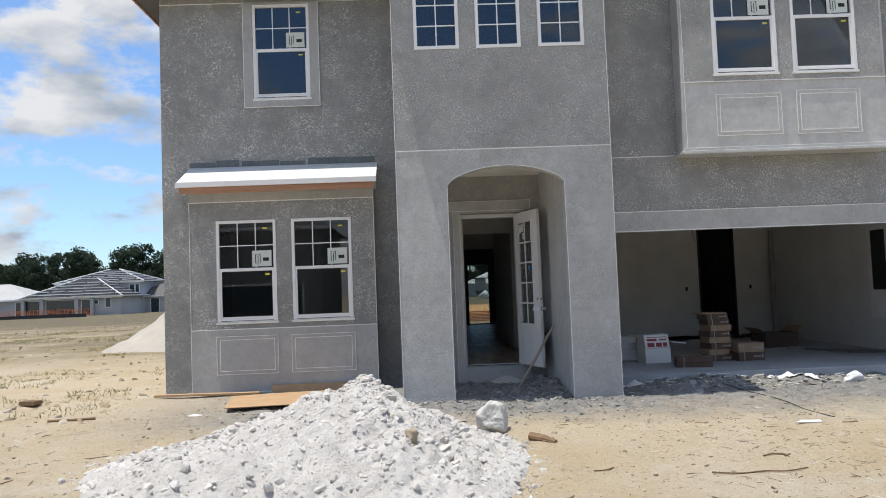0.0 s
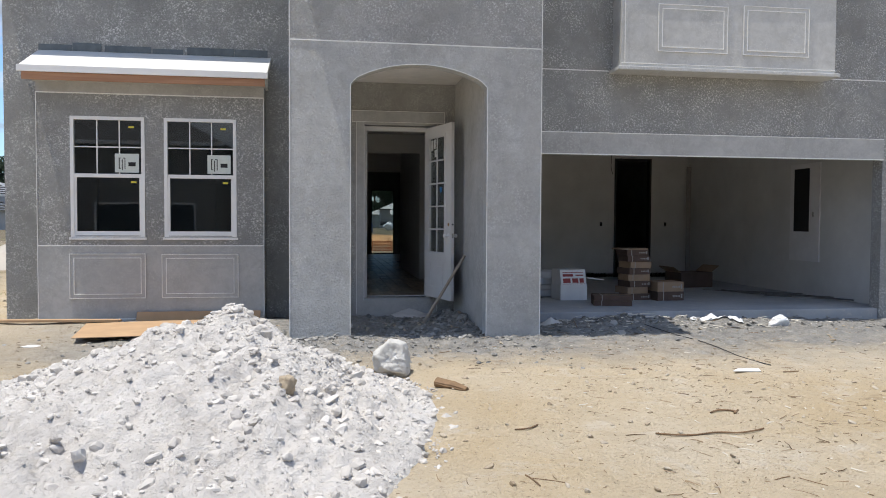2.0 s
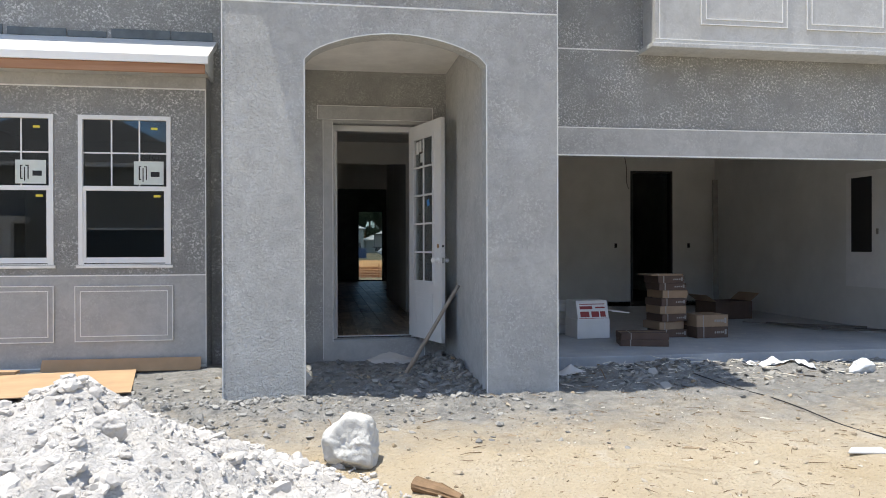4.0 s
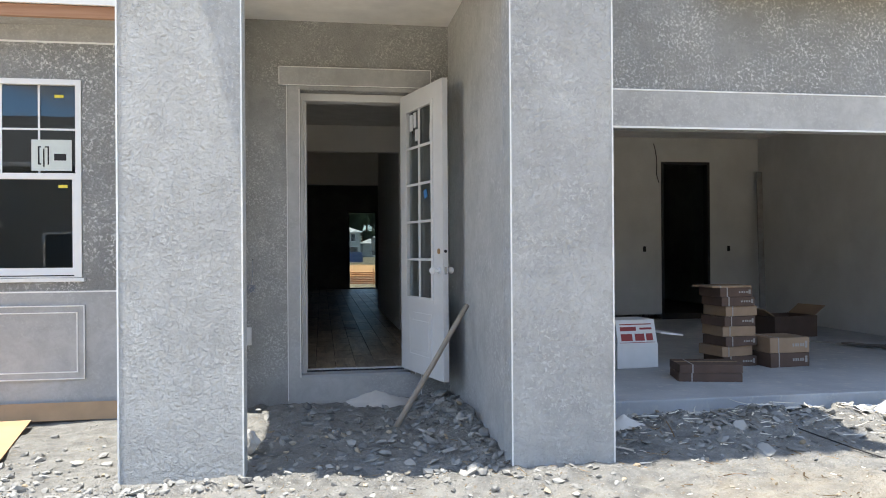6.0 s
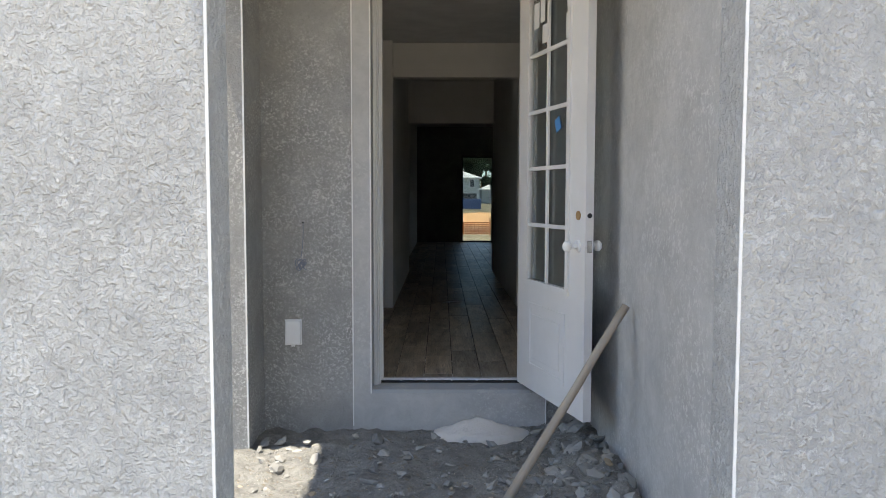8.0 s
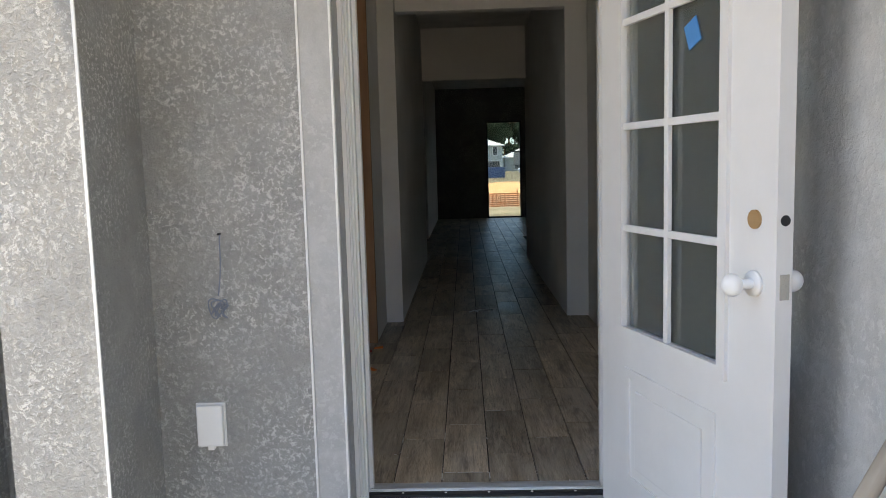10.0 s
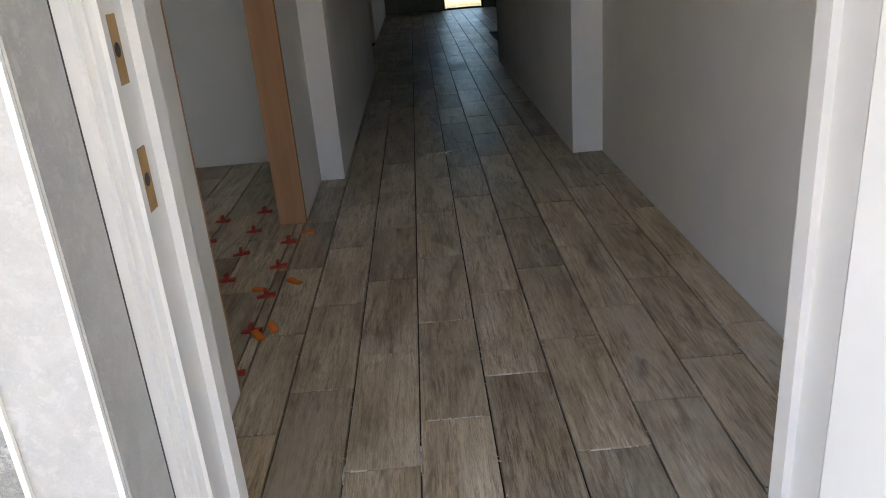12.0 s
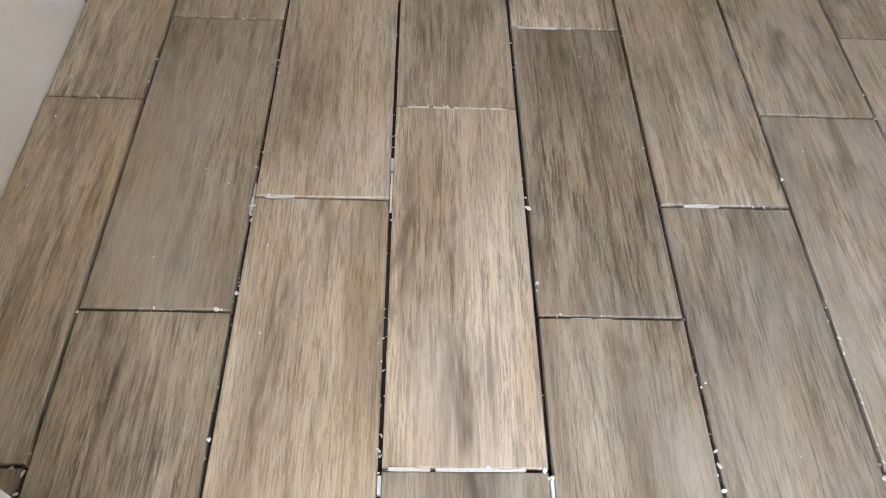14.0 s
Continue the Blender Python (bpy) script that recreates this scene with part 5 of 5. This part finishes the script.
part("flap", boxed(-0.2, 0.0, -0.23, 0.23, 0, 0.012, 0, Matrix.Translation((-0.34, 0, 0.28)) @ Matrix.Rotation(radians(30), 4, "Y")), TANBOX, w)
DARKWOOD = plain("dirty_scrap_wood", (0.13, 0.12, 0.11), 0.85, 0.3, 6)
for i in range(10):
    x, y = 7.25 + 0.09 * i + rng.uniform(-0.12, 0.12), 13.75 - 0.16 * i + rng.uniform(-0.15, 0.15)
    ob = tagged(finish("scrap_board", boxed(-0.3 - rng.uniform(0, 0.45), 0.4, -0.035, 0.035, 0, 0.018), DARKWOOD if i % 4 else GREYWOOD), "thin dirty scrap board on the garage slab", "board", "scrap boards")
    ob.matrix_world = pose(x, y, 0.181 + 0.019 * (i % 2), 0, 0, 125 + rng.uniform(-22, 22))
ob = tagged(finish("leaning_board", boxed(-0.05, 0.05, -0.012, 0.012, 0, 2.5), GREYWOOD), "long grey board leaning in the garage corner", "board")
ob.matrix_world = pose(8.02, 16.9, 0.18, -10, 5, 0)
e = thing("electric_panel", "white electric panel with an open dark recess", "electric panel")
part("plate", holed(bmesh.new(), "x", 12.82, 13.62, 0.75, 2.4, 8.28, 8.3, [(13.09, 13.52, 1.25, 2.32)]), WHITEBOX, e)
# no hollow is cut: its shade is this flat black plate
part("recess", boxed(8.285, 8.3, 13.09, 13.52, 1.25, 2.32), INK, e, "black plate drawn as the panel's shaded hollow")
part("latch", boxed(8.265, 8.28, 12.95, 12.99, 1.5, 1.58, 0.004), METAL, e)
for xx, zz in ((6.25, 1.35), (7.75, 1.35)):
    ob = tagged(finish("switch_box", boxed(xx - 0.025, xx + 0.025, 17.462, 17.47, zz - 0.045, zz + 0.045), BLACK), "empty dark switch box in the drywall", "switch box")
cable("loose_cable", [(6.42, 17.46, 3.1), (6.44, 17.42, 2.95), (6.47, 17.44, 2.75), (6.44, 17.43, 2.6), (6.5, 17.44, 2.45)], 0.006, BLACK, "loose dark cable over the garage door", "cable")
g = thing("door_1", "dark unfinished door frame to the house", "door frame", kind="structure")
for a, b in ((6.55, 6.59), (7.37, 7.41)):
    part("jamb", boxed(a, b, 17.455, 17.61, 0.18, 2.8), INK, g)
part("head", boxed(6.59, 7.37, 17.455, 17.61, 2.76, 2.8), INK, g)

# ---- hall fittings ----
s = thing("stud_jamb", "raw pine studs of an unfinished door opening", "stud", kind="structure")
part("stud", boxed(0.45, 0.575, 14.95, 14.989, FLOOR, 2.7), PINE_Z, s)
part("stud", boxed(0.452, 0.568, 13.481, 13.5, FLOOR, 2.7), PINE_Z, s)
part("head_stud", boxed(0.452, 0.568, 13.5, 14.95, 2.66, 2.699), PINE_X, s)
for n, x0, x1, y0, y1, z0, z1 in (("outlet_box", -0.33, -0.28, 16.188, 16.2, 0.62, 0.72),):
    ob = tagged(finish(n, boxed(x0, x1, y0, y1, z0, z1, 0.002), BLACK), "small dark open outlet box in the drywall", "outlet box")
cable("string_scrap", [(1.22, 15.95, FLOOR + 0.01), (1.27, 16.0, FLOOR + 0.02), (1.3, 15.93, FLOOR + 0.01), (1.26, 15.9, FLOOR + 0.03), (1.33, 16.0, FLOOR + 0.02), (1.42, 16.05, FLOOR + 0.01)], 0.005, WHITE, "scrap of pale string on the tiles", "string")
rd = thing("rear_door_frame", "dark aluminium frame of the rear opening", "door frame", kind="structure")
# unseen tinted pane, added to hold down the bright view out the back
p = part("pane", boxed(1.75, 2.47, 27.19, 27.198, FLOOR + 0.03, 2.42), DIMGLASS, rd)
p.visible_shadow = False
part("frame", holed(bmesh.new(), "y", 1.72, 2.5, FLOOR, 2.45, 27.16, 27.24, [(1.75, 2.47, FLOOR + 0.03, 2.42)]), INK, rd)


# ---- far surroundings ----
ORANGE = plain("orange_mesh_plastic", (0.62, 0.2, 0.08), 0.6, 0.1, 4)


def mesh_fence(name, label, x0, x1, y, h, step):
    f = thing(name, label, "fence")
    n = int((x1 - x0) / 2.0)
    for i in range(n + 1):
        x = x0 + (x1 - x0) * i / n
        part("stake", boxed(x - 0.02, x + 0.02, y - 0.02, y + 0.02, -0.1, h + 0.15), PINE_Z, f)
    bm = bmesh.new()
    for j in range(7):
        zz = 0.06 + (h - 0.08) * j / 6
        box(bm, x0, x1, y - 0.028, y - 0.022, zz - 0.02, zz + 0.02)
    k = int((x1 - x0) / step)
    for i in range(k):
        xx = x0 + (x1 - x0) * i / k
        box(bm, xx - 0.02, xx + 0.02, y - 0.036, y - 0.03, 0.05, h)
    part("netting", bm, ORANGE, f, "sagging orange safety netting")


mesh_fence("safety_fence", "orange safety netting on wooden stakes", -1.5, 7.5, 36.0, 0.5, 0.14)
mesh_fence("safety_fence", "orange safety netting before the far houses", -58, -43, 100.0, 1.0, 0.5)
silt = thing("silt_fence", "low black silt fence across the field", "fence")
part("fabric", boxed(-66, -42, 95.99, 96.01, 0, 0.42), BLACK, silt)
for i in range(11):
    part("stake", boxed(-66 + i * 2.4 - 0.02, -66 + i * 2.4 + 0.02, 96.01, 96.05, -0.1, 0.75), PINE_Z, silt)
EARTH = plain("orange_earth", (0.5, 0.27, 0.12), 0.95, 0.15, 0.8, 0.01)
ob = heap("earth_bank", "low bank of orange-tan earth behind the house", (4.0, 54.0, 0.42, 16, 16, 9, 9), 0.7, EARTH)
heap("sand_mound", "pale sand mound in the field", (-7.9, 25.5, 1.6, 2.4, 3.4, 2.4, 2.4), 0.16, MOUND)

WALLPALE = plain("pale_house_wall", (0.4, 0.43, 0.42), 0.85, 0.06, 0.6)
WALLGREY = plain("grey_block_wall", (0.42, 0.42, 0.42), 0.9, 0.1, 0.6)
OPENDARK = mat("dark_opening", (0.03, 0.04, 0.05), 0.08, 0, 0.6)
BLUEGREY = plain("blue_dumpster", (0.09, 0.13, 0.24), 0.6, 0.1, 2)


def far_house(name, label, m, w, d, h, rise, wall_m, roof_m, openings, battens=False, eave=0.5):
    """A hip-roofed house, its front towards -y; openings are (x, z, width, height) on the front."""
    e = thing(name, label, "house", at=m)
    part("wall", boxed(-w / 2, w / 2, -d / 2, d / 2, -0.2, h), wall_m, e)
    bm = bmesh.new()
    X, Y = w / 2 + eave, d / 2 + eave
    q = min(X, Y)
    c = [(-X, -Y, h), (X, -Y, h), (X, Y, h), (-X, Y, h)]
    r = [(-X + q, 0, h + rise), (X - q, 0, h + rise)] if X >= Y else [(0, -Y + q, h + rise), (0, Y - q, h + rise)]
    V = [bm.verts.new(p) for p in c + r]
    idx = [(0, 1, 5, 4), (1, 2, 5), (2, 3, 4, 5), (3, 0, 4)] if X >= Y else [(0, 1, 4), (1, 2, 5, 4), (2, 3, 5), (3, 0, 4, 5)]
    for t in idx:
        bm.faces.new([V[i] for i in t])
    bm.faces.new([V[i] for i in (3, 2, 1, 0)])
    part("roof", bm, roof_m, e)
    part("fascia", holed(bmesh.new(), "y", -X, X, h - 0.18, h + 0.02, -Y - 0.03, -Y), WHITE, e)
    if battens:
        rows = random.Random(round(w * 10))
        for k in range(6):
            t = k / 6.6
            ax, ay, zz = X - q * t, Y - q * t, h + rise * t
            bm = bmesh.new()
            for along, fixed, reach in (("x", -ay, ax), ("x", ay, ax), ("y", -ax, ay), ("y", ax, ay)):
                u = -reach
                while u < reach - 0.2:
                    ln = min(rows.uniform(1.4, 3.6), reach - u)
                    lift = rows.uniform(0.02, 0.08)
                    wide = rows.uniform(0.09, 0.17) if k else 0.34
                    if along == "x":
                        box(bm, u, u + ln, fixed - wide, fixed + wide, zz + 0.02, zz + 0.1 + lift)
                    else:
                        box(bm, fixed - wide, fixed + wide, u, u + ln, zz + 0.02, zz + 0.1 + lift)
                    u += ln + rows.choice((0.0, 0.05, 0.3, 0.6)) * (1 if k else 0)
            part("roof_course", bm, PAPER, e, "pale row of stacked roof tiles")
        for sx, sy in ((-1, -1), (1, -1), (1, 1), (-1, 1)):
            top = (sx * (X - q), 0, h + rise + 0.1) if X >= Y else (0, sy * (Y - q), h + rise + 0.1)
            part("hip_row", tube(bmesh.new(), (sx * X, sy * Y, h + 0.1), top, 0.09, 0.09, 6), PAPER, e)
    # dark plates: true windows, and open bays whose shade is put into colour
    for x, z, ww, hh in openings:
        o = part("window", boxed(x - ww / 2, x + ww / 2, -d / 2 - 0.02, -d / 2, z, z + hh), OPENDARK, e)
        part("frame", holed(bmesh.new(), "y", x - ww / 2 - 0.1, x + ww / 2 + 0.1, z - 0.1, z + hh + 0.1, -d / 2 - 0.06, -d / 2 - 0.02, [(x - ww / 2, x + ww / 2, z, z + hh)]), WHITE, o)
    return e


FELT = plain("black_roof_felt", (0.035, 0.035, 0.038), 0.9, 0.2, 2)
HOUSEBLUE = plain("wrapped_house_wall", (0.42, 0.45, 0.49), 0.8, 0.08, 0.7)
CEMENTROOF = plain("cement_roof_tile", (0.42, 0.42, 0.41), 0.9, 0.1, 1.5)
# the three tall openings are porch bays, their shade drawn as dark plates
lot = far_house("far_house", "unfinished grey one-storey house with porch and stacked roof tiles", pose(-49.2, 113.5, 0), 13.4, 11, 2.55, 2.75, WALLGREY, FELT, [(-5.6, 0.05, 2.2, 2.15), (-1.6, 0.05, 3.9, 2.15), (1.95, 0.05, 1.2, 2.15), (5.0, 1.1, 0.7, 1.2), (3.2, 1.6, 0.8, 0.5)], True)
for xx in (-6.6, -4.0, 0.85, 2.95):
    part("porch_column", boxed(xx - 0.22, xx + 0.22, -6.1, -5.62, 0, 2.5), WALLGREY, lot)
far_house("far_house", "unfinished two-storey house in pale wrap with stacked roof tiles", pose(-48.6, 121.5, 0), 12.4, 11, 4.75, 2.1, HOUSEBLUE, FELT, [(4.7, 3.1, 0.7, 1.2), (5.5, 3.1, 0.5, 1.2)], True)
far_house("far_house", "low grey wing of an unfinished house", pose(-41.0, 122, 0), 7, 9, 2.5, 1.9, WALLGREY, SHINGLE, [(0, 0, 1.2, 2.1), (2.4, 0.9, 0.9, 1.2)])
far_house("far_house", "pale house with a plain hipped cement roof", pose(-64, 117.5, 0), 13.5, 11, 2.55, 2.5, WALLGREY, CEMENTROOF, [(2, 0.9, 1.0, 1.3), (5.4, 0.1, 1.0, 2.0)])
far_house("rear_house", "pale two-storey house across the rear field", pose(3.2, 165, 0), 11, 11, 5.2, 2.2, WALLPALE, CEMENTROOF, [(4.1, 3.3, 0.9, 1.5), (1.2, 3.3, 0.9, 1.5), (3.4, 0.0, 3.2, 2.1), (-3, 3.3, 0.9, 1.5)])
far_house("rear_house", "low pale house with a cement roof beyond the field", pose(16.5, 172, 0), 14, 12, 2.9, 2.9, WALLPALE, CEMENTROOF, [(-4.2, 0.4, 1.6, 1.7), (0, 0.8, 1.4, 1.4), (4, 0.8, 1.4, 1.4)])
cab = thing("site_cabin", "dark grey raised site cabin with a flat black roof", "cabin", at=pose(10.6, 140, 0))
part("body", boxed(-0.9, 0.9, -1.2, 1.2, 1.35, 3.5), GREYWOOD, cab)
part("roof", boxed(-1.4, 1.4, -1.5, 1.5, 3.5, 3.66), BLACK, cab)
part("deck", boxed(-1.4, 1.4, -1.5, 1.5, 1.2, 1.35), BLACK, cab)
for xx in (-1.2, 1.2):
    part("post", boxed(xx - 0.08, xx + 0.08, -1.4, -1.25, 0, 1.2), GREYWOOD, cab)
boulder("plastic_bag", "white wrapped pile of building goods in the rear field", (9.6, 118, 0), 0.8, (1.2, 0.8, 0.9), BAG, 23, "bag")
dm = thing("dumpster", "blue-grey waste container before the rear house", "container", at=pose(3.4, 90, 0, 0, 0, 0))
part("body", prism(bmesh.new(), [(-1.1, 0.1), (1.1, 0.1), (1.2, 1.2), (-1.2, 1.2)], "x", -2.0, 2.0), BLUEGREY, dm)
for i in range(5):
    part("rib", boxed(-1.95 + i * 0.95, -1.85 + i * 0.95, -1.25, -1.12, 0.1, 1.2), BLUEGREY, dm)
# the house over the road, which the panes mirror
OPPWALL = plain("opposite_wall", (0.22, 0.22, 0.21), 0.9, 0.1, 0.6)
oh = far_house("opposite_house", "two-storey grey house with dark roof over the road", pose(-13, -23, 0, 0, 0, 180), 15, 10, 5.4, 3.0, OPPWALL, SHINGLE, [(-4.0, 0, 4.8, 2.2), (2.4, 0.8, 1.6, 1.5), (4.5, 3.4, 1.2, 1.4)])
for xx in (0.6, 5.6):
    part("porch_column", boxed(xx - 0.2, xx + 0.2, -6.8, -6.4, 0, 2.5), WHITE, oh, "white porch column")
part("porch_roof", boxed(0.2, 6.0, -6.9, -5.0, 2.5, 2.8), WHITE, oh)
far_house("opposite_house", "two-storey house over the road", pose(5, -25, 0, 0, 0, 180), 14, 10, 5.4, 2.8, OPPWALL, SHINGLE, [(-3.0, 0, 4.8, 2.2), (2.4, 0.8, 1.6, 1.5), (3, 3.4, 1, 1.4)])
far_house("opposite_house", "two-storey house over the road", pose(-32, -25, 0, 0, 0, 180), 14, 10, 5.4, 2.8, OPPWALL, SHINGLE, [(-3.0, 0, 4.8, 2.2), (2.4, 0.8, 1.6, 1.5)])

# leaves far off
k = Mx("pine_foliage", 0.9, 0.15)
k.color(k.mix(k.n.new("ShaderNodeNewGeometry").outputs["Random Per Island"], (0.022, 0.036, 0.024), (0.05, 0.072, 0.042)))
LEAF = k.m


def tree(seed, h, spread):
    rng = random.Random(seed)
    t = thing("tree", "tall dark green tree at the edge of the wood", "tree", "trees at the wood's edge")
    bm = tube(bmesh.new(), (0, 0, -0.2), (0.2, 0, h * 0.7), 0.22, 0.08, 8)
    for i in range(7):
        a, zz = rng.uniform(0, 6.28), h * rng.uniform(0.35, 0.7)
        tube(bm, (0.1, 0, zz), (math.cos(a) * spread * 0.6, math.sin(a) * spread * 0.6, zz + h * 0.15), 0.07, 0.02, 6)
    part("trunk", bm, BARK, t)
    base = [Vector(p) for p in ((1, 0, 0), (-0.5, 0.87, 0), (-0.5, -0.87, 0), (0, 0, 0.9), (0.1, 0.1, -0.7))]
    tri = ((0, 1, 3), (1, 2, 3), (2, 0, 3), (1, 0, 4), (2, 1, 4), (0, 2, 4))
    vs, fs = [], []
    low = (0.15, 0.5, 0.3, 0.55)[seed % 4]
    blobs = [(Vector((rng.gauss(0, spread * 0.42), rng.gauss(0, spread * 0.42), h * (low + (0.97 - low) * rng.random() ** 0.8))), rng.uniform(0.35, 1.0) * spread * 0.4) for _ in range(20)]
    for c, r in blobs:
        for _ in range(110):
            p = c + Vector((rng.gauss(0, 1), rng.gauss(0, 1), rng.gauss(0, 0.75))).normalized() * r * rng.uniform(0.5, 1.15)
            s = rng.uniform(0.1, 0.26)
            e = Euler((rng.uniform(0, 6), rng.uniform(0, 6), rng.uniform(0, 6))).to_matrix()
            n = len(vs)
            vs += [tuple(p + e @ (b * s)) for b in base]
            fs += [tuple(n + i for i in q) for q in tri]
    me = bpy.data.meshes.new("crown")
    me.from_pydata(vs, [], fs)
    me.materials.append(LEAF)
    c = new("crown", me)
    c.parent = t
    return t


protos = [tree(i, 9.5 + 1.2 * i, 2.9 + 0.2 * i) for i in range(4)]
rng = random.Random(17)
slots = [(-106 + i * 0.72 + rng.uniform(-0.8, 0.8), 141 + rng.uniform(-6, 10), rng.choice((0.7, 0.78, 0.84, 0.9, 1.02))) for i in range(100)]
slots += [(-3 + i * 1.4, 198 + rng.uniform(-6, 8), rng.uniform(1.4, 1.75)) for i in range(24)]
for i, (x, y, size) in enumerate(slots):
    m = pose(x, y, 0, 0, 0, rng.uniform(0, 360)) @ Matrix.Scale(size, 4)
    if i < 4:
        protos[i].matrix_world = m
    else:
        copy_thing(protos[(i * 7 + i // 5) % 4], m)


# ---- floor tiles: planks in the hall and side rooms ----
def tile_mesh(w, l):
    bm = boxed(0, w, 0, l, -0.012, 0.0)
    top = [e for e in bm.edges if all(v.co.z > -0.001 for v in e.verts)]
    bmesh.ops.bevel(bm, geom=top, offset=0.0015, segments=1, affect="EDGES")
    me = bpy.data.meshes.new("tile")
    bm.to_mesh(me)
    bm.free()
    me.materials.append(TILE)
    return me


PITCH, LONG, X0 = 0.187, 0.563, 0.53
PHASE = (13.255, 13.45, 13.07)
meshes = {}
floor = tagged(new("floor_hall"), "wood-look plank tiles in running thirds", "floor", kind="structure")


def lay(k, x0, x1, y0, y1, parent):
    a, b = max(X0 + k * PITCH, x0) + 0.0023, min(X0 + (k + 1) * PITCH, x1) - 0.0023
    if b - a < 0.02:
        return
    j = math.floor((y0 - PHASE[k % 3]) / LONG)
    while PHASE[k % 3] + j * LONG < y1:
        c, d = max(PHASE[k % 3] + j * LONG, y0) + 0.002, min(PHASE[k % 3] + (j + 1) * LONG, y1) - 0.002
        j += 1
        if d - c < 0.02:
            continue
        key = (round(b - a, 3), round(d - c, 3))
        if key not in meshes:
            meshes[key] = tile_mesh(*key)
        t = new("tile", meshes[key])
        t.parent = parent
        t.location = (a, c, FLOOR - 0.0005 + random.uniform(-0.0008, 0.0008))


random.seed(8)
for k in range(9):
    lay(k, 0.57, 2.17, 12.585, 22.6, floor)
den = tagged(new("floor_den"), "wood-look plank tiles with levelling clips", "floor", kind="structure")
for k in range(-9, 1):
    lay(k, -1.2, 0.57, 12.81, 16.19, den)
rear = tagged(new("floor_rear"), "wood-look plank tiles in the rear room", "floor", kind="structure")
for k in range(0, 12):
    lay(k, 0.58, 2.7, 22.6, 27.1, rear)

# levelling clips standing in the joints of the side room
CLIPO, CLIPR = mat("orange_clip", (0.75, 0.2, 0.03), 0.5), mat("red_clip", (0.42, 0.05, 0.03), 0.5)


def clip():
    c = thing("levelling_clip", "small plastic tile levelling wedge in a joint", "tile clip", "levelling clips")
    part("wedge", prism(bmesh.new(), [(-0.035, 0.0), (0.035, 0.0), (0.035, 0.012), (-0.035, 0.004)], "y", -0.011, 0.011), CLIPR, c, "dark red wedge")
    part("strap", boxed(-0.006, 0.006, -0.014, 0.014, 0.0, 0.03), CLIPR, c)
    return c


proto = clip()
spots = []
for k in range(-5, 1):
    x = X0 + k * PITCH
    y = 13.3 + 0.09 * (k % 3)
    while y < 15.2:
        spots.append((x, y))
        y += 0.28
rng = random.Random(6)
for i, (x, y) in enumerate(spots):
    if x > 0.44 and not 13.52 < y < 14.9:
        continue
    m = pose(x, y, FLOOR, 0, 0, rng.uniform(-12, 12))
    copy_thing(proto, m)
proto.matrix_world = pose(X0 - PITCH, 13.9, FLOOR)
for x, y in ((0.6, 13.87), (0.56, 13.82), (0.62, 14.25), (0.5, 14.2), (0.6, 14.8)):
    c = thing("levelling_wedge", "loose orange levelling wedge on the tiles", "tile clip", "loose wedges", at=pose(x, y, FLOOR, 0, 0, rng.uniform(0, 180)))
    part("wedge", prism(bmesh.new(), [(-0.03, 0.0), (0.03, 0.0), (0.03, 0.014), (-0.03, 0.004)], "y", -0.012, 0.012), CLIPO, c)
# dabs of white thinset in the joints near the door
DAB = plain("white_thinset", (0.7, 0.69, 0.66), 0.9, 0.05, 20, 0.001)
rng = random.Random(12)
for x0, x1, y in ((1.11, 1.26, 13.252), (1.1, 1.25, 12.692), (1.29, 1.34, 13.45), (0.92, 0.95, 13.07), (1.68, 1.76, 12.69), (1.32, 1.36, 12.884), (1.5, 1.53, 13.07), (0.62, 0.66, 13.25)):
    bm = bmesh.new()
    x = x0
    while x < x1:
        w = rng.uniform(0.008, 0.03)
        t = rng.uniform(0.0012, 0.0022)
        box(bm, x, x + w, y - t, y + t, FLOOR - 0.006, FLOOR + rng.uniform(-0.0012, 0.0006))
        x += w + rng.choice((-0.002, -0.002, 0.006))
    tagged(finish("thinset_smear", bm, DAB), "smear of white thinset in a tile joint", "thinset", "thinset smears", "stuff")
for x, y0, y1 in ((1.091, 12.64, 12.68), (1.091, 13.05, 13.13), (1.278, 12.63, 12.67), (0.904, 13.04, 13.08)):
    bm = bmesh.new()
    y = y0
    while y < y1:
        w = rng.uniform(0.008, 0.03)
        t = rng.uniform(0.0008, 0.0022)
        box(bm, x - t, x + t, y, y + w, FLOOR - 0.006, FLOOR + rng.uniform(-0.0012, 0.0004))
        y += w + rng.choice((-0.002, -0.002, 0.004))
    tagged(finish("thinset_smear", bm, DAB), "smear of white thinset in a tile joint", "thinset", "thinset smears", "stuff")


# crumbs of thinset along the joints and specks on the tiles near the door
def joint_crumb(rng):
    k = rng.randint(0, 8)
    if rng.random() < 0.6:
        x, y = X0 + k * PITCH + rng.gauss(0, 0.0022), 12.6 + 1.9 * rng.random() ** 1.5
    else:
        x, y = X0 + (k + rng.random()) * PITCH, PHASE[k % 3] + rng.randint(-1, 2) * LONG + rng.gauss(0, 0.002)
    return min(max(x, 0.6), 2.14), max(y, 12.6), FLOOR - 0.001


pebble_field("thinset_crumbs", 700, joint_crumb, lambda r: 0.0012 + 0.0032 * r.random() ** 3, DAB, "white thinset crumbs along the tile joints", "thinset", 0.5, 71)
pebble_field("tile_specks", 160, lambda r: (r.uniform(0.6, 2.1), 12.6 + 2.2 * r.random() ** 1.4, FLOOR - 0.0006), lambda r: 0.0008 + 0.0022 * r.random() ** 3, DAB, "white specks of plaster on the tiles", "plaster specks", 0.35, 72)
